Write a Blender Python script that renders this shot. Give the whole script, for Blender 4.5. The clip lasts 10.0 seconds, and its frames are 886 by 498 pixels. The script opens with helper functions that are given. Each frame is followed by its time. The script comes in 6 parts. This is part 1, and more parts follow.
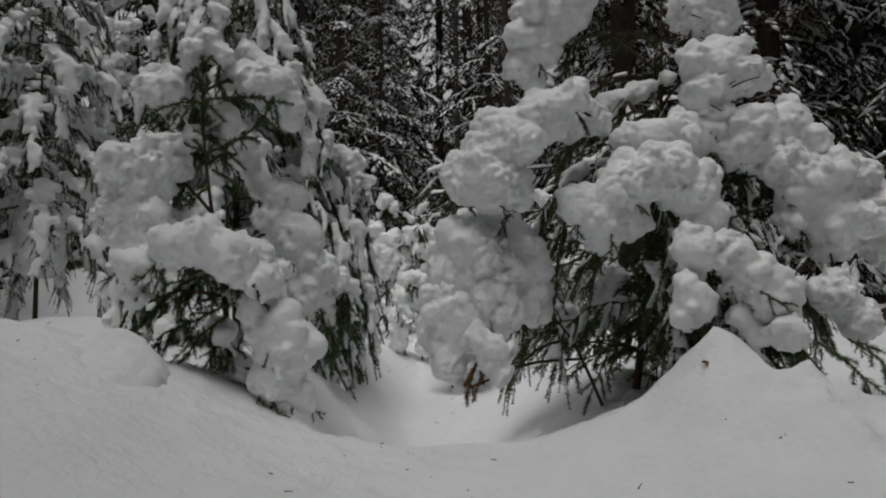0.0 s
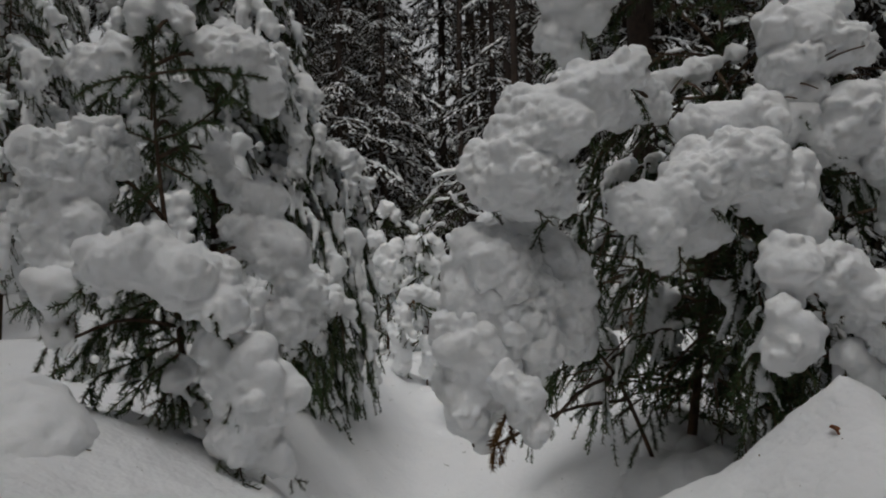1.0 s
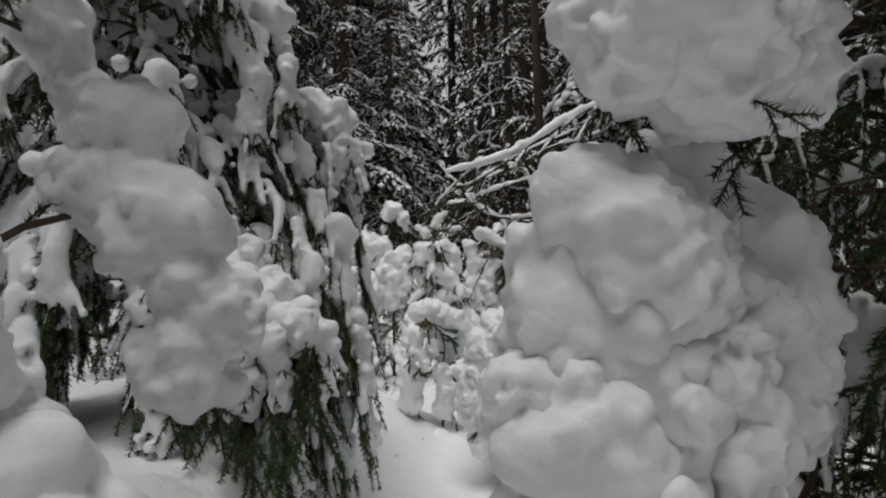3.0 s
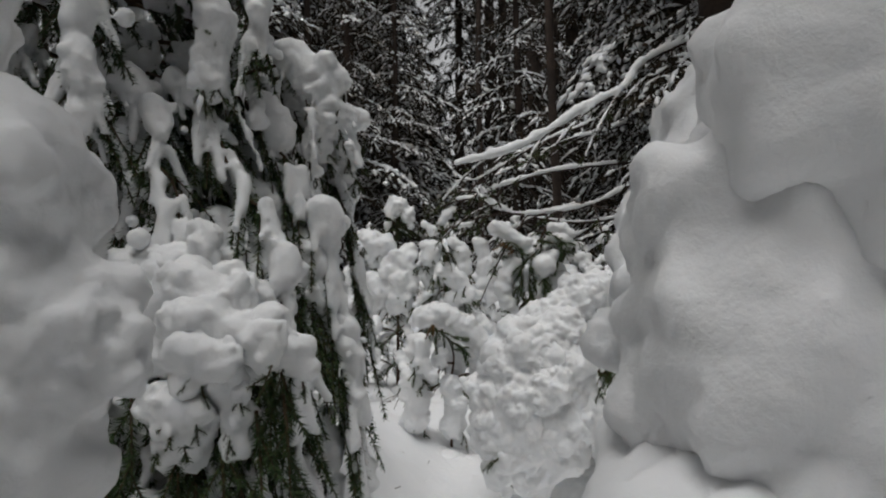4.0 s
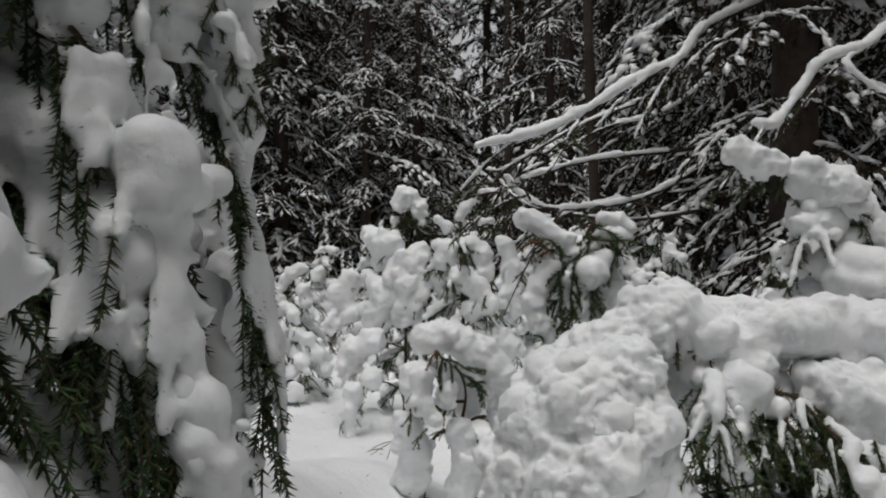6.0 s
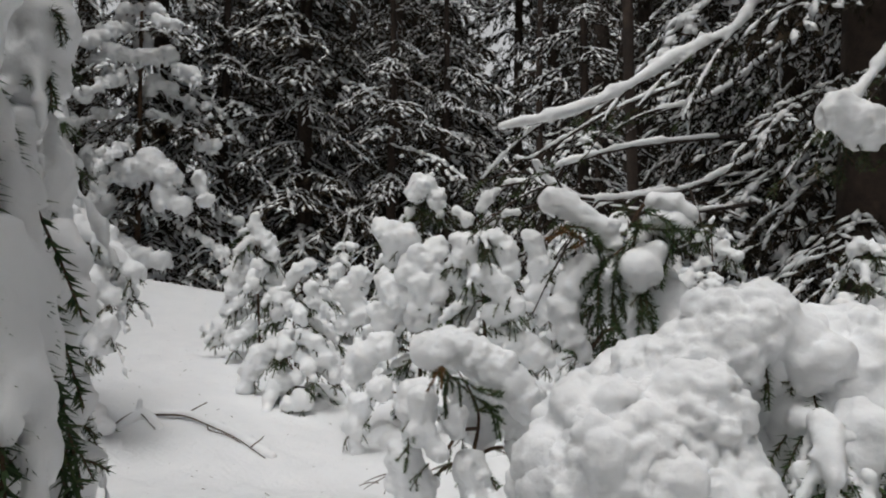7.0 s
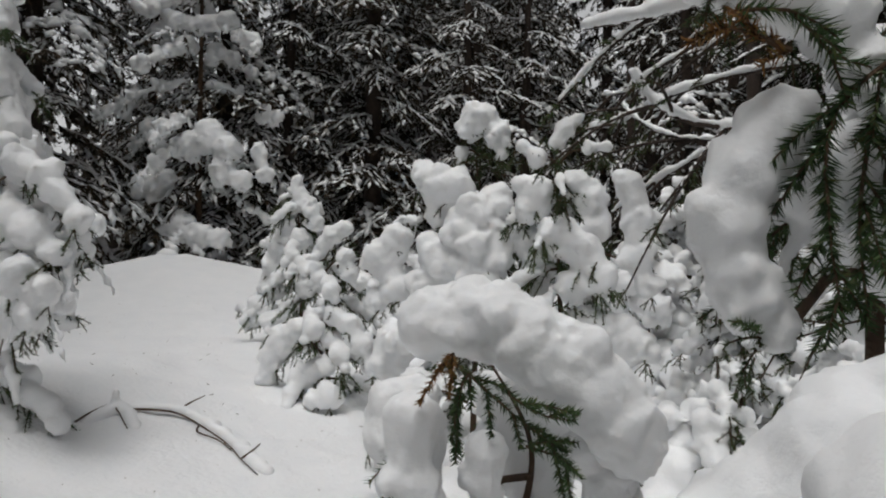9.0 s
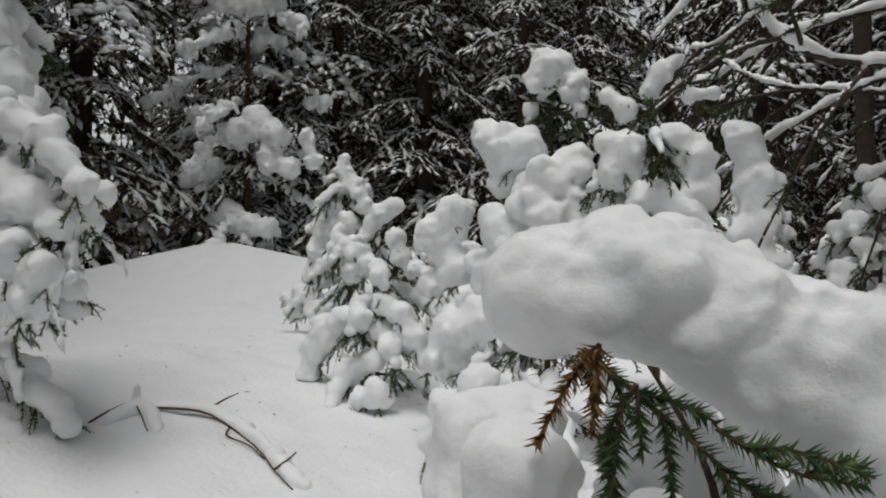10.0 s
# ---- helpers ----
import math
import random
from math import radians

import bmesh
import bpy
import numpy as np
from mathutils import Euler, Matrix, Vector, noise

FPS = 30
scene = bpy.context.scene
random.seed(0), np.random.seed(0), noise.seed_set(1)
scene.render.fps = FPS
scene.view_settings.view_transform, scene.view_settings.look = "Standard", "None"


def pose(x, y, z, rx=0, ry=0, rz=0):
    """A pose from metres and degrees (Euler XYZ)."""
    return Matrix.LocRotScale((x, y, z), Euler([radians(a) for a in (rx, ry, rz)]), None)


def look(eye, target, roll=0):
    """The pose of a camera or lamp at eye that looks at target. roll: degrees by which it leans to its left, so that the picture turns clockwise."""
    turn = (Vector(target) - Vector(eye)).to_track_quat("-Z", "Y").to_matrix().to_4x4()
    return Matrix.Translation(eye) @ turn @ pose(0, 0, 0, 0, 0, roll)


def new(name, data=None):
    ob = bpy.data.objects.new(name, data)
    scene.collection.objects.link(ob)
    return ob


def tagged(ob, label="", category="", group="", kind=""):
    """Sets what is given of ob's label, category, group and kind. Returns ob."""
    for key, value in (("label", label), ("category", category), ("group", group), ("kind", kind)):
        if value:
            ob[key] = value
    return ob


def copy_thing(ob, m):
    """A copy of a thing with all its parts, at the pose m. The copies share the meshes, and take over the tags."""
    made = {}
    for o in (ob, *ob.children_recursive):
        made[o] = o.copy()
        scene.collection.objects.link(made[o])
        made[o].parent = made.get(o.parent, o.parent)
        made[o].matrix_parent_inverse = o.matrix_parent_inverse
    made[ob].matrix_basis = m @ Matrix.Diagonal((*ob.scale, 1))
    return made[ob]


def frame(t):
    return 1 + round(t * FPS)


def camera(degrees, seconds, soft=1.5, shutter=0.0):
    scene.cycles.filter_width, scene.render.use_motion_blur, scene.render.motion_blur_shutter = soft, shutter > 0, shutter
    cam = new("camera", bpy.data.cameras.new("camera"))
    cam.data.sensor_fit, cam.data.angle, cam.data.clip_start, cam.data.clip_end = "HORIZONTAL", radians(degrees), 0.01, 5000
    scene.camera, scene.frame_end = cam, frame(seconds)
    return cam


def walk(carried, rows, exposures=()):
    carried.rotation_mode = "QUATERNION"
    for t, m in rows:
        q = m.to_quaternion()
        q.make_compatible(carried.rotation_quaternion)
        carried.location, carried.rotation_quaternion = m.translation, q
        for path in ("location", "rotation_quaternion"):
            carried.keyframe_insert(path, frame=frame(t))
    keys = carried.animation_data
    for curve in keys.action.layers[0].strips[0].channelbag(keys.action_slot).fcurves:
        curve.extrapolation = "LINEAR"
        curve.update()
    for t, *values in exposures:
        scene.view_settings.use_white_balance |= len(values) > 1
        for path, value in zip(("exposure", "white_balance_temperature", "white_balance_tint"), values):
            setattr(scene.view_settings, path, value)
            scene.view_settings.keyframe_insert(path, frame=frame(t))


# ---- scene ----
cam = camera(66.1, 10.0, soft=2.0)
METRES, EYE, TILT, LEAN, TURN = 3.0, 0.6, -1.0, 1.0, 0.0
ROWS = [
    (0.0, 0.0, 0.0, 0.0, 0.0, 0.0, -0.0),
    (0.5, -0.002, 0.0507, 0.0021, 0.02, 0.38, -0.03),
    (1.0, -0.0087, 0.1043, 0.0041, 0.11, 0.79, 0.02),
    (1.5, -0.0158, 0.1627, 0.0042, 0.31, 1.27, 0.03),
    (2.0, -0.0189, 0.2171, 0.0039, 0.54, 1.7, 0.03),
    (2.5, -0.0194, 0.2672, 0.0013, 0.73, 2.08, 0.07),
    (3.0, -0.0228, 0.3146, -0.0061, 0.78, 2.16, 0.1),
    (4.5, -0.0281, 0.4482, -0.0065, 1.68, 2.38, -0.3),
    (5.0, -0.0242, 0.4902, -0.0034, 2.12, 2.47, -0.5),
    (5.5, -0.0215, 0.5384, -0.0031, 2.66, 2.54, -0.66),
    (7.0, -0.0104, 0.6884, -0.0039, 6.13, 2.43, -1.5),
    (7.5, -0.0075, 0.7396, -0.0015, 7.76, 2.24, -1.76),
    (8.0, -0.0045, 0.7928, -0.0049, 9.52, 1.99, -1.91),
    (8.5, -0.0023, 0.8441, -0.019, 11.33, 1.74, -2.0),
    (9.0, -0.0111, 0.8967, -0.0308, 13.23, 1.5, -2.04),
    (9.5, -0.0257, 0.9444, -0.0381, 15.31, 1.19, -1.97),
    (10.0, -0.0442, 0.9854, -0.0436, 17.5, 0.84, -1.83),
]
EXPOSURES = [(0.0, -0.24), (1.0, -0.33), (2.5, -0.06), (3.0, 0.1), (4.5, -0.05), (5.5, 0.02), (7.5, 0.28), (10.0, 0.14)]
walk(cam, [(t, pose(0, 0, EYE, TILT, LEAN, TURN) @ pose(METRES * x, METRES * y, METRES * z, 90 + pitch, roll, yaw)) for t, x, y, z, yaw, pitch, roll in ROWS], EXPOSURES)

# ---- light: a bright overcast winter sky ----
world = bpy.data.worlds.new("overcast_sky")
world.use_nodes = True
scene.world = world
wn, wl = world.node_tree.nodes, world.node_tree.links
sky = wn.new("ShaderNodeTexSky")
sky.sky_type, sky.sun_disc = "NISHITA", False
sky.sun_elevation, sky.sun_rotation = radians(68), radians(200)
sky.air_density, sky.dust_density, sky.ozone_density = 1.0, 3.0, 1.0
grey = wn.new("ShaderNodeHueSaturation")
grey.inputs["Saturation"].default_value = 0.06
wl.new(sky.outputs[0], grey.inputs["Color"])
wl.new(grey.outputs[0], wn["Background"].inputs[0])
wn["Background"].inputs[1].default_value = 0.11
sun = new("sun", bpy.data.lights.new("sun", "SUN"))
sun.data.energy, sun.data.angle, sun.data.color = 1.4, radians(38), (1.0, 0.985, 0.965)
sun.matrix_world = look((0, 0, 0), (0.12, 0.34, -0.93))


# ---- materials ----
def material(name, rough=0.8):
    m = bpy.data.materials.new(name)
    m.use_nodes = True
    n, l = m.node_tree.nodes, m.node_tree.links
    b = n["Principled BSDF"]
    b.inputs["Roughness"].default_value = rough
    return m, n, l, b


def noise_node(n, l, scale, detail=4, rough=0.6, coords="Object"):
    c = n.new("ShaderNodeTexCoord")
    t = n.new("ShaderNodeTexNoise")
    t.inputs["Scale"].default_value, t.inputs["Detail"].default_value, t.inputs["Roughness"].default_value = scale, detail, rough
    l.new(c.outputs[coords], t.inputs["Vector"])
    return t


def ramp(n, l, source, stops):
    r = n.new("ShaderNodeValToRGB")
    while len(r.color_ramp.elements) < len(stops):
        r.color_ramp.elements.new(0.5)
    for e, (p, c) in zip(r.color_ramp.elements, stops):
        e.position, e.color = p, (*c, 1)
    l.new(source, r.inputs[0])
    return r


def bump(n, l, b, layers):
    last = None
    for source, strength, distance in layers:
        k = n.new("ShaderNodeBump")
        k.inputs["Strength"].default_value, k.inputs["Distance"].default_value = strength, distance
        l.new(source, k.inputs["Height"])
        if last:
            l.new(last, k.inputs["Normal"])
        last = k.outputs[0]
    l.new(last, b.inputs["Normal"])


def snow_material(name, tint, litter, clotted):
    m, n, l, b = material(name, 0.55)
    big, fine = noise_node(n, l, 9, 3), noise_node(n, l, 260, 5, 0.7)
    clod = noise_node(n, l, 75, 4, 0.6)
    base = ramp(n, l, big.outputs[0], [(0.3, tint), (0.7, (0.90, 0.905, 0.91))])
    colour = base.outputs[0]
    if litter:
        specks = noise_node(n, l, 70, 2, 0.5)
        dirt = ramp(n, l, specks.outputs[0], [(0.755, (0, 0, 0)), (0.775, (1, 1, 1))])
        mix = n.new("ShaderNodeMix")
        mix.data_type = "RGBA"
        mix.inputs[7].default_value = (0.16, 0.11, 0.06, 1)
        l.new(dirt.outputs[0], mix.inputs[0])
        l.new(colour, mix.inputs[6])
        colour = mix.outputs[2]
    l.new(colour, b.inputs["Base Color"])
    b.inputs["Specular IOR Level"].default_value = 0.2
    b.inputs["Subsurface Weight"].default_value = 0.4
    b.inputs["Subsurface Radius"].default_value = (1.0, 0.95, 0.9)
    b.inputs["Subsurface Scale"].default_value = 0.003
    cells = n.new("ShaderNodeTexVoronoi")
    cells.feature, cells.inputs["Scale"].default_value, cells.inputs["Smoothness"].default_value = "SMOOTH_F1", 58, 0.25
    l.new(clod.inputs["Vector"].links[0].from_socket, cells.inputs["Vector"])
    lumps = n.new("ShaderNodeMath")
    lumps.operation = "SUBTRACT"
    lumps.inputs[0].default_value = 1.0
    l.new(cells.outputs["Distance"], lumps.inputs[1])
    crumbs = n.new("ShaderNodeTexVoronoi")
    crumbs.feature, crumbs.inputs["Scale"].default_value, crumbs.inputs["Smoothness"].default_value = "SMOOTH_F1", 125, 0.4
    l.new(clod.inputs["Vector"].links[0].from_socket, crumbs.inputs["Vector"])
    small = n.new("ShaderNodeMath")
    small.operation = "SUBTRACT"
    small.inputs[0].default_value = 1.0
    l.new(crumbs.outputs["Distance"], small.inputs[1])
    bump(n, l, b, [(lumps.outputs[0], clotted, 0.012), (small.outputs[0], 1.0 * clotted, 0.006), (clod.outputs[0], 0.14, 0.008), (fine.outputs[0], 0.25, 0.003)])
    return m


SNOW = snow_material("snow", (0.87, 0.88, 0.89), False, 0.10)
GROUND_SNOW = snow_material("ground_snow", (0.86, 0.87, 0.88), True, 0.2)


def needle_material(name, dark, light, tip):
    m, n, l, b = material(name, 0.5)
    info = n.new("ShaderNodeObjectInfo")
    geo = n.new("ShaderNodeNewGeometry")
    a = ramp(n, l, geo.outputs["Random Per Island"], [(0.0, dark), (0.75, light), (1.0, tip)])
    hue = n.new("ShaderNodeHueSaturation")
    v = n.new("ShaderNodeMapRange")
    v.inputs["To Min"].default_value, v.inputs["To Max"].default_value = 0.65, 1.35
    l.new(info.outputs["Random"], v.inputs[0])
    l.new(v.outputs[0], hue.inputs["Value"])
    l.new(a.outputs[0], hue.inputs["Color"])
    l.new(hue.outputs[0], b.inputs["Base Color"])
    b.inputs["Specular IOR Level"].default_value = 0.12
    return m


NEEDLES = needle_material("spruce_needles", (0.030, 0.054, 0.024), (0.064, 0.108, 0.044), (0.12, 0.13, 0.05))
# far needles: browner, and darkened to hold the shade inside the forest
SHADED_FAR_NEEDLES = needle_material("shaded_far_spruce_needles", (0.018, 0.015, 0.010), (0.042, 0.034, 0.022), (0.078, 0.050, 0.031))


def bark_material(name, dark, light, scale):
    m, n, l, b = material(name, 0.9)
    t = noise_node(n, l, scale, 6, 0.7)
    t2 = noise_node(n, l, scale * 0.15, 2)
    mixed = n.new("ShaderNodeMath")
    mixed.operation = "MULTIPLY"
    l.new(t.outputs[0], mixed.inputs[0])
    l.new(t2.outputs[0], mixed.inputs[1])
    c = ramp(n, l, mixed.outputs[0], [(0.12, dark), (0.42, light)])
    l.new(c.outputs[0], b.inputs["Base Color"])
    bump(n, l, b, [(t.outputs[0], 0.8, 0.01)])
    return m


TWIG_BARK = bark_material("twig_bark", (0.045, 0.026, 0.015), (0.13, 0.075, 0.04), 90)
BARK = bark_material("trunk_bark", (0.018, 0.012, 0.009), (0.065, 0.042, 0.030), 28)


# ---- mesh tools ----
def mesh_from(name, verts, faces, mats, smooth=True, mat_index=None):
    """verts: n x 3 array; faces: list of equal-sided index arrays (m x k)."""
    me = bpy.data.meshes.new(name)
    faces = [f for f in faces if len(f)]
    loops = np.concatenate([f.ravel() for f in faces]).astype(np.int32)
    sizes = np.concatenate([np.full(len(f), f.shape[1], np.int32) for f in faces])
    starts = np.concatenate([[0], np.cumsum(sizes)[:-1]]).astype(np.int32)
    me.vertices.add(len(verts))
    me.vertices.foreach_set("co", np.asarray(verts, np.float32).ravel())
    me.loops.add(len(loops))
    me.loops.foreach_set("vertex_index", loops)
    me.polygons.add(len(sizes))
    me.polygons.foreach_set("loop_start", starts)
    me.polygons.foreach_set("use_smooth", np.full(len(sizes), smooth))
    for m in mats:
        me.materials.append(m)
    if mat_index is not None:
        me.polygons.foreach_set("material_index", mat_index.astype(np.int32))
    me.update(calc_edges=True)
    return me


def part(name, me, parent, label="", m=None):
    ob = new(name, me)
    if parent is not None:
        ob.parent = parent
        ob.matrix_parent_inverse = parent.matrix_basis.inverted()
    if m is not None:
        ob.matrix_basis = m
    return tagged(ob, label)


def unit(v):
    v = np.asarray(v, float)
    return v / max(np.linalg.norm(v), 1e-9)


def tube(points, radii, sides=6):
    """Vertices and faces of a closed tapered tube along the points."""
    p = np.asarray(points, float)
    n = len(p)
    tang = np.gradient(p, axis=0)
    verts, k = [], np.arange(sides) * 2 * math.pi / sides
    for i in range(n):
        t = unit(tang[i])
        a = unit(np.cross(t, (0.31, 0.2, 0.93) if abs(t[2]) < 0.9 else (1, 0.1, 0)))
        b = np.cross(t, a)
        verts.append(p[i] + radii[i] * (np.cos(k)[:, None] * a + np.sin(k)[:, None] * b))
    verts = np.concatenate(verts + [p[:1], p[-1:]])
    q = []
    for i in range(n - 1):
        for j in range(sides):
            j2 = (j + 1) % sides
            q.append((i * sides + j, i * sides + j2, (i + 1) * sides + j2, (i + 1) * sides + j))
    c = [(n * sides, (j + 1) % sides, j) for j in range(sides)] + [(n * sides + 1, (n - 1) * sides + j, (n - 1) * sides + (j + 1) % sides) for j in range(sides)]
    return verts, [np.array(q), np.array(c)]


def spline(points, n):
    """n points on a smooth curve through the given ones."""
    p = np.asarray(points, float)
    if len(p) == 2:
        return p[0] + np.linspace(0, 1, n)[:, None] * (p[1] - p[0])
    e = np.vstack([2 * p[0] - p[1], p, 2 * p[-1] - p[-2]])
    out = []
    for u in np.linspace(0, len(p) - 1 - 1e-6, n):
        i, f = int(u), u - int(u)
        a, b, c, d = e[i:i + 4]
        out.append(0.5 * (2 * b + (c - a) * f + (2 * a - 5 * b + 4 * c - d) * f * f + (3 * b - a - 3 * c + d) * f ** 3))
    return np.array(out)


def surface(f, low, h):
    """The skin of the field f < 0 on a grid of step h from low: vertices and quads."""
    s = f < 0
    shape = np.array(f.shape)
    cells = shape - 1
    acc = np.zeros((int(np.prod(cells)), 3))
    cnt = np.zeros(int(np.prod(cells)))
    stride = np.array([cells[1] * cells[2], cells[2], 1])
    quads = []
    for ax in range(3):
        lo_s = [slice(None)] * 3
        hi_s = [slice(None)] * 3
        lo_s[ax], hi_s[ax] = slice(0, -1), slice(1, None)
        a, b = f[tuple(lo_s)], f[tuple(hi_s)]
        idx = np.argwhere(s[tuple(lo_s)] != s[tuple(hi_s)])
        u, v = [k for k in range(3) if k != ax]
        ok = (idx[:, u] > 0) & (idx[:, u] < cells[u]) & (idx[:, v] > 0) & (idx[:, v] < cells[v])
        idx = idx[ok]
        if not len(idx):
            continue
        va, vb = a[tuple(idx.T)], b[tuple(idx.T)]
        pos = idx.astype(float)
        pos[:, ax] += va / (va - vb)
        ring = []
        for du, dv in ((1, 1), (0, 1), (0, 0), (1, 0)):
            c = idx.copy()
            c[:, u] -= du
            c[:, v] -= dv
            cid = c @ stride
            np.add.at(acc, cid, pos)
            np.add.at(cnt, cid, 1)
            ring.append(cid)
        q = np.stack(ring, 1)
        flip = (va < 0) ^ (ax == 1)
        q[~flip] = q[~flip][:, ::-1]
        quads.append(q)
    q = np.concatenate(quads)
    used = np.unique(q)
    remap = np.zeros(len(cnt), np.int64)
    remap[used] = np.arange(len(used))
    return low + h * (acc[used] / cnt[used][:, None]), remap[q]


def soft_cell(p):
    """The distance to the nearest of scattered points, with softened creases."""
    a, b, c, _ = noise.voronoi(p)[0]
    return a - math.log(1 + math.exp(-7 * (b - a)) + math.exp(-7 * (c - a))) / 7 + 0.06


def snow_skin(name, caps, h, blend=None, clod=0.007, clod_size=0.024, seed=0.0, limit=0.17, whole=True):
    """A snow mesh round capsules (ax, ay, az, ra, bx, by, bz, rb), melted together and clotted."""
    caps = np.asarray(caps, float)
    blend = blend or min(0.005, max(0.0016, 0.14 * float(np.median(caps[:, 3]))))
    clod = min(clod, 0.7 * limit * float(np.percentile(caps[:, 3], 96)))
    r = np.maximum(caps[:, 3], caps[:, 7])[:, None] + 3 * h + blend
    low = np.minimum(caps[:, 0:3] - r, caps[:, 4:7] - r).min(0)
    high = np.maximum(caps[:, 0:3] + r, caps[:, 4:7] + r).max(0)
    n = np.ceil((high - low) / h).astype(int) + 2
    e = np.full(n, 1e-30)
    ax = [low[i] + h * np.arange(n[i]) for i in range(3)]
    for c in caps:
        reach = max(c[3], c[7]) + 5 * blend + 2 * h
        i0 = [max(0, int((min(c[k], c[4 + k]) - reach - low[k]) / h)) for k in range(3)]
        i1 = [min(n[k], int((max(c[k], c[4 + k]) + reach - low[k]) / h) + 2) for k in range(3)]
        g = [ax[k][i0[k]:i1[k]] for k in range(3)]
        X, Y, Z = g[0][:, None, None] - c[0], g[1][None, :, None] - c[1], g[2][None, None, :] - c[2]
        d = c[4:7] - c[0:3]
        t = np.clip((X * d[0] + Y * d[1] + Z * d[2]) / max(d @ d, 1e-9), 0, 1)
        dist = np.sqrt((X - t * d[0]) ** 2 + (Y - t * d[1]) ** 2 + (Z - t * d[2]) ** 2) - (c[3] + t * (c[7] - c[3]))
        e[i0[0]:i1[0], i0[1]:i1[1], i0[2]:i1[2]] += np.exp(-np.clip(dist / blend, -40, 60))
    verts, quads = surface(-blend * np.log(e) + 0.5 * blend, low, h)
    pieces = [clotted(name, v, q, h, clod, clod_size, seed) for v, q in islands(verts, quads, 0.0 if whole else 0.07)]
    return pieces[0] if whole else pieces


def islands(verts, quads, least):
    """The separate shells of a skin, without hollows and crumbs; as one where least is 0."""
    if not least:
        return [(verts, quads)]
    label = np.arange(len(verts))
    while True:
        m = label[quads].min(1)
        after = label.copy()
        np.minimum.at(after, quads.ravel(), np.repeat(m, 4))
        after = after[after]
        if (after == label).all():
            break
        label = after
    out = []
    for k in np.unique(label):
        mine = label == k
        q = quads[label[quads[:, 0]] == k]
        a, b, c, d = (verts[q[:, i]] for i in range(4))
        volume = (a * np.cross(b, c)).sum() + (a * np.cross(c, d)).sum()
        if mine.sum() < least * len(verts) or volume < 0:
            continue
        remap = np.cumsum(mine) - 1
        out.append((verts[mine], remap[q]))
    return out


def clotted(name, verts, quads, h, clod, clod_size, seed):
    """A mesh of the skin, roughened into soft clots."""
    me = mesh_from(name, verts, [quads], [SNOW])
    normals = np.empty(len(verts) * 3, np.float32)
    me.vertices.foreach_get("normal", normals)
    normals = normals.reshape(-1, 3)
    amount = np.empty(len(verts))
    for i, v in enumerate(verts):
        p = Vector(v) / clod_size + Vector((seed, 0, 0))
        big = 0.30 - 1.15 * soft_cell(p * 0.5) ** 2
        small = 0.30 - 1.15 * soft_cell(p) ** 2
        fine = 0.30 - 1.15 * soft_cell(p * 2.1) ** 2 if h < 0.0056 else 0.0
        rough = 0.35 + 1.5 * max(0.0, noise.noise(p * 0.24) + 0.25)
        amount[i] = clod * (0.7 * big + 1.4 * small * rough + 1.4 * fine * rough + 0.35 * noise.noise(p * 1.3) + 0.25 * rough * noise.noise(p * 2.6) + 0.6 * noise.noise(p * 0.4))
    me.vertices.foreach_set("co", (verts + normals * amount[:, None]).astype(np.float32).ravel())
    me.update()
    return me


# ---- twigs with needles, built once and shared ----
def coat(line, rng, per_metre, needle, width):
    """Needles all round a shoot, leaning towards its tip: vertices and triangles."""
    step = np.linalg.norm(np.diff(line, axis=0), axis=1)
    total = step.sum()
    n = max(3, int(total * per_metre))
    u = np.sort(rng.uniform(0.02, 1.0, n)) * total
    ends = np.concatenate([[0], np.cumsum(step)])
    k = np.clip(np.searchsorted(ends, u) - 1, 0, len(step) - 1)
    axis = (line[k + 1] - line[k]) / step[k][:, None]
    p = line[k] + axis * (u - ends[k])[:, None]
    side = np.cross(axis, rng.normal(size=(n, 3)))
    side /= np.linalg.norm(side, axis=1)[:, None]
    d = axis * rng.uniform(0.35, 0.8, (n, 1)) + side
    d /= np.linalg.norm(d, axis=1)[:, None]
    size = needle * rng.uniform(0.7, 1.1, (n, 1)) * (1 - 0.35 * (u / total) ** 4)[:, None]
    flat = np.cross(d, side + 0.5 * rng.normal(size=(n, 3)))
    flat *= 0.5 * width / np.maximum(np.linalg.norm(flat, axis=1), 1e-9)[:, None]
    tip = p + d * size + axis * size * 0.12
    return np.stack([p + flat, p - flat, tip], 1).reshape(-1, 3), np.arange(3 * n).reshape(-1, 3)


def stem(line, thick, thin, sides=4):
    tv, tf = tube(line, np.linspace(thick, thin, len(line)), sides)
    return tv, np.concatenate([tf[0][:, [0, 1, 2]], tf[0][:, [0, 2, 3]], tf[1]])


def shoot_line(start, way, size, bend, n=6):
    s = np.linspace(0, 1, n)[:, None]
    return np.asarray(start) + size * s * np.asarray(way) + bend * size * s ** 2 * np.array([0, 0, -1.0])


def joined(name, chunks, mats):
    """One mesh of chunks (vertices, triangles, material slot)."""
    base, tris, slots = 0, [], []
    for v, f, k in chunks:
        tris.append(f + base)
        slots.append(np.full(len(f), k))
        base += len(v)
    return mesh_from(name, np.concatenate([c[0] for c in chunks]), [np.concatenate(tris)], mats, False, np.concatenate(slots))


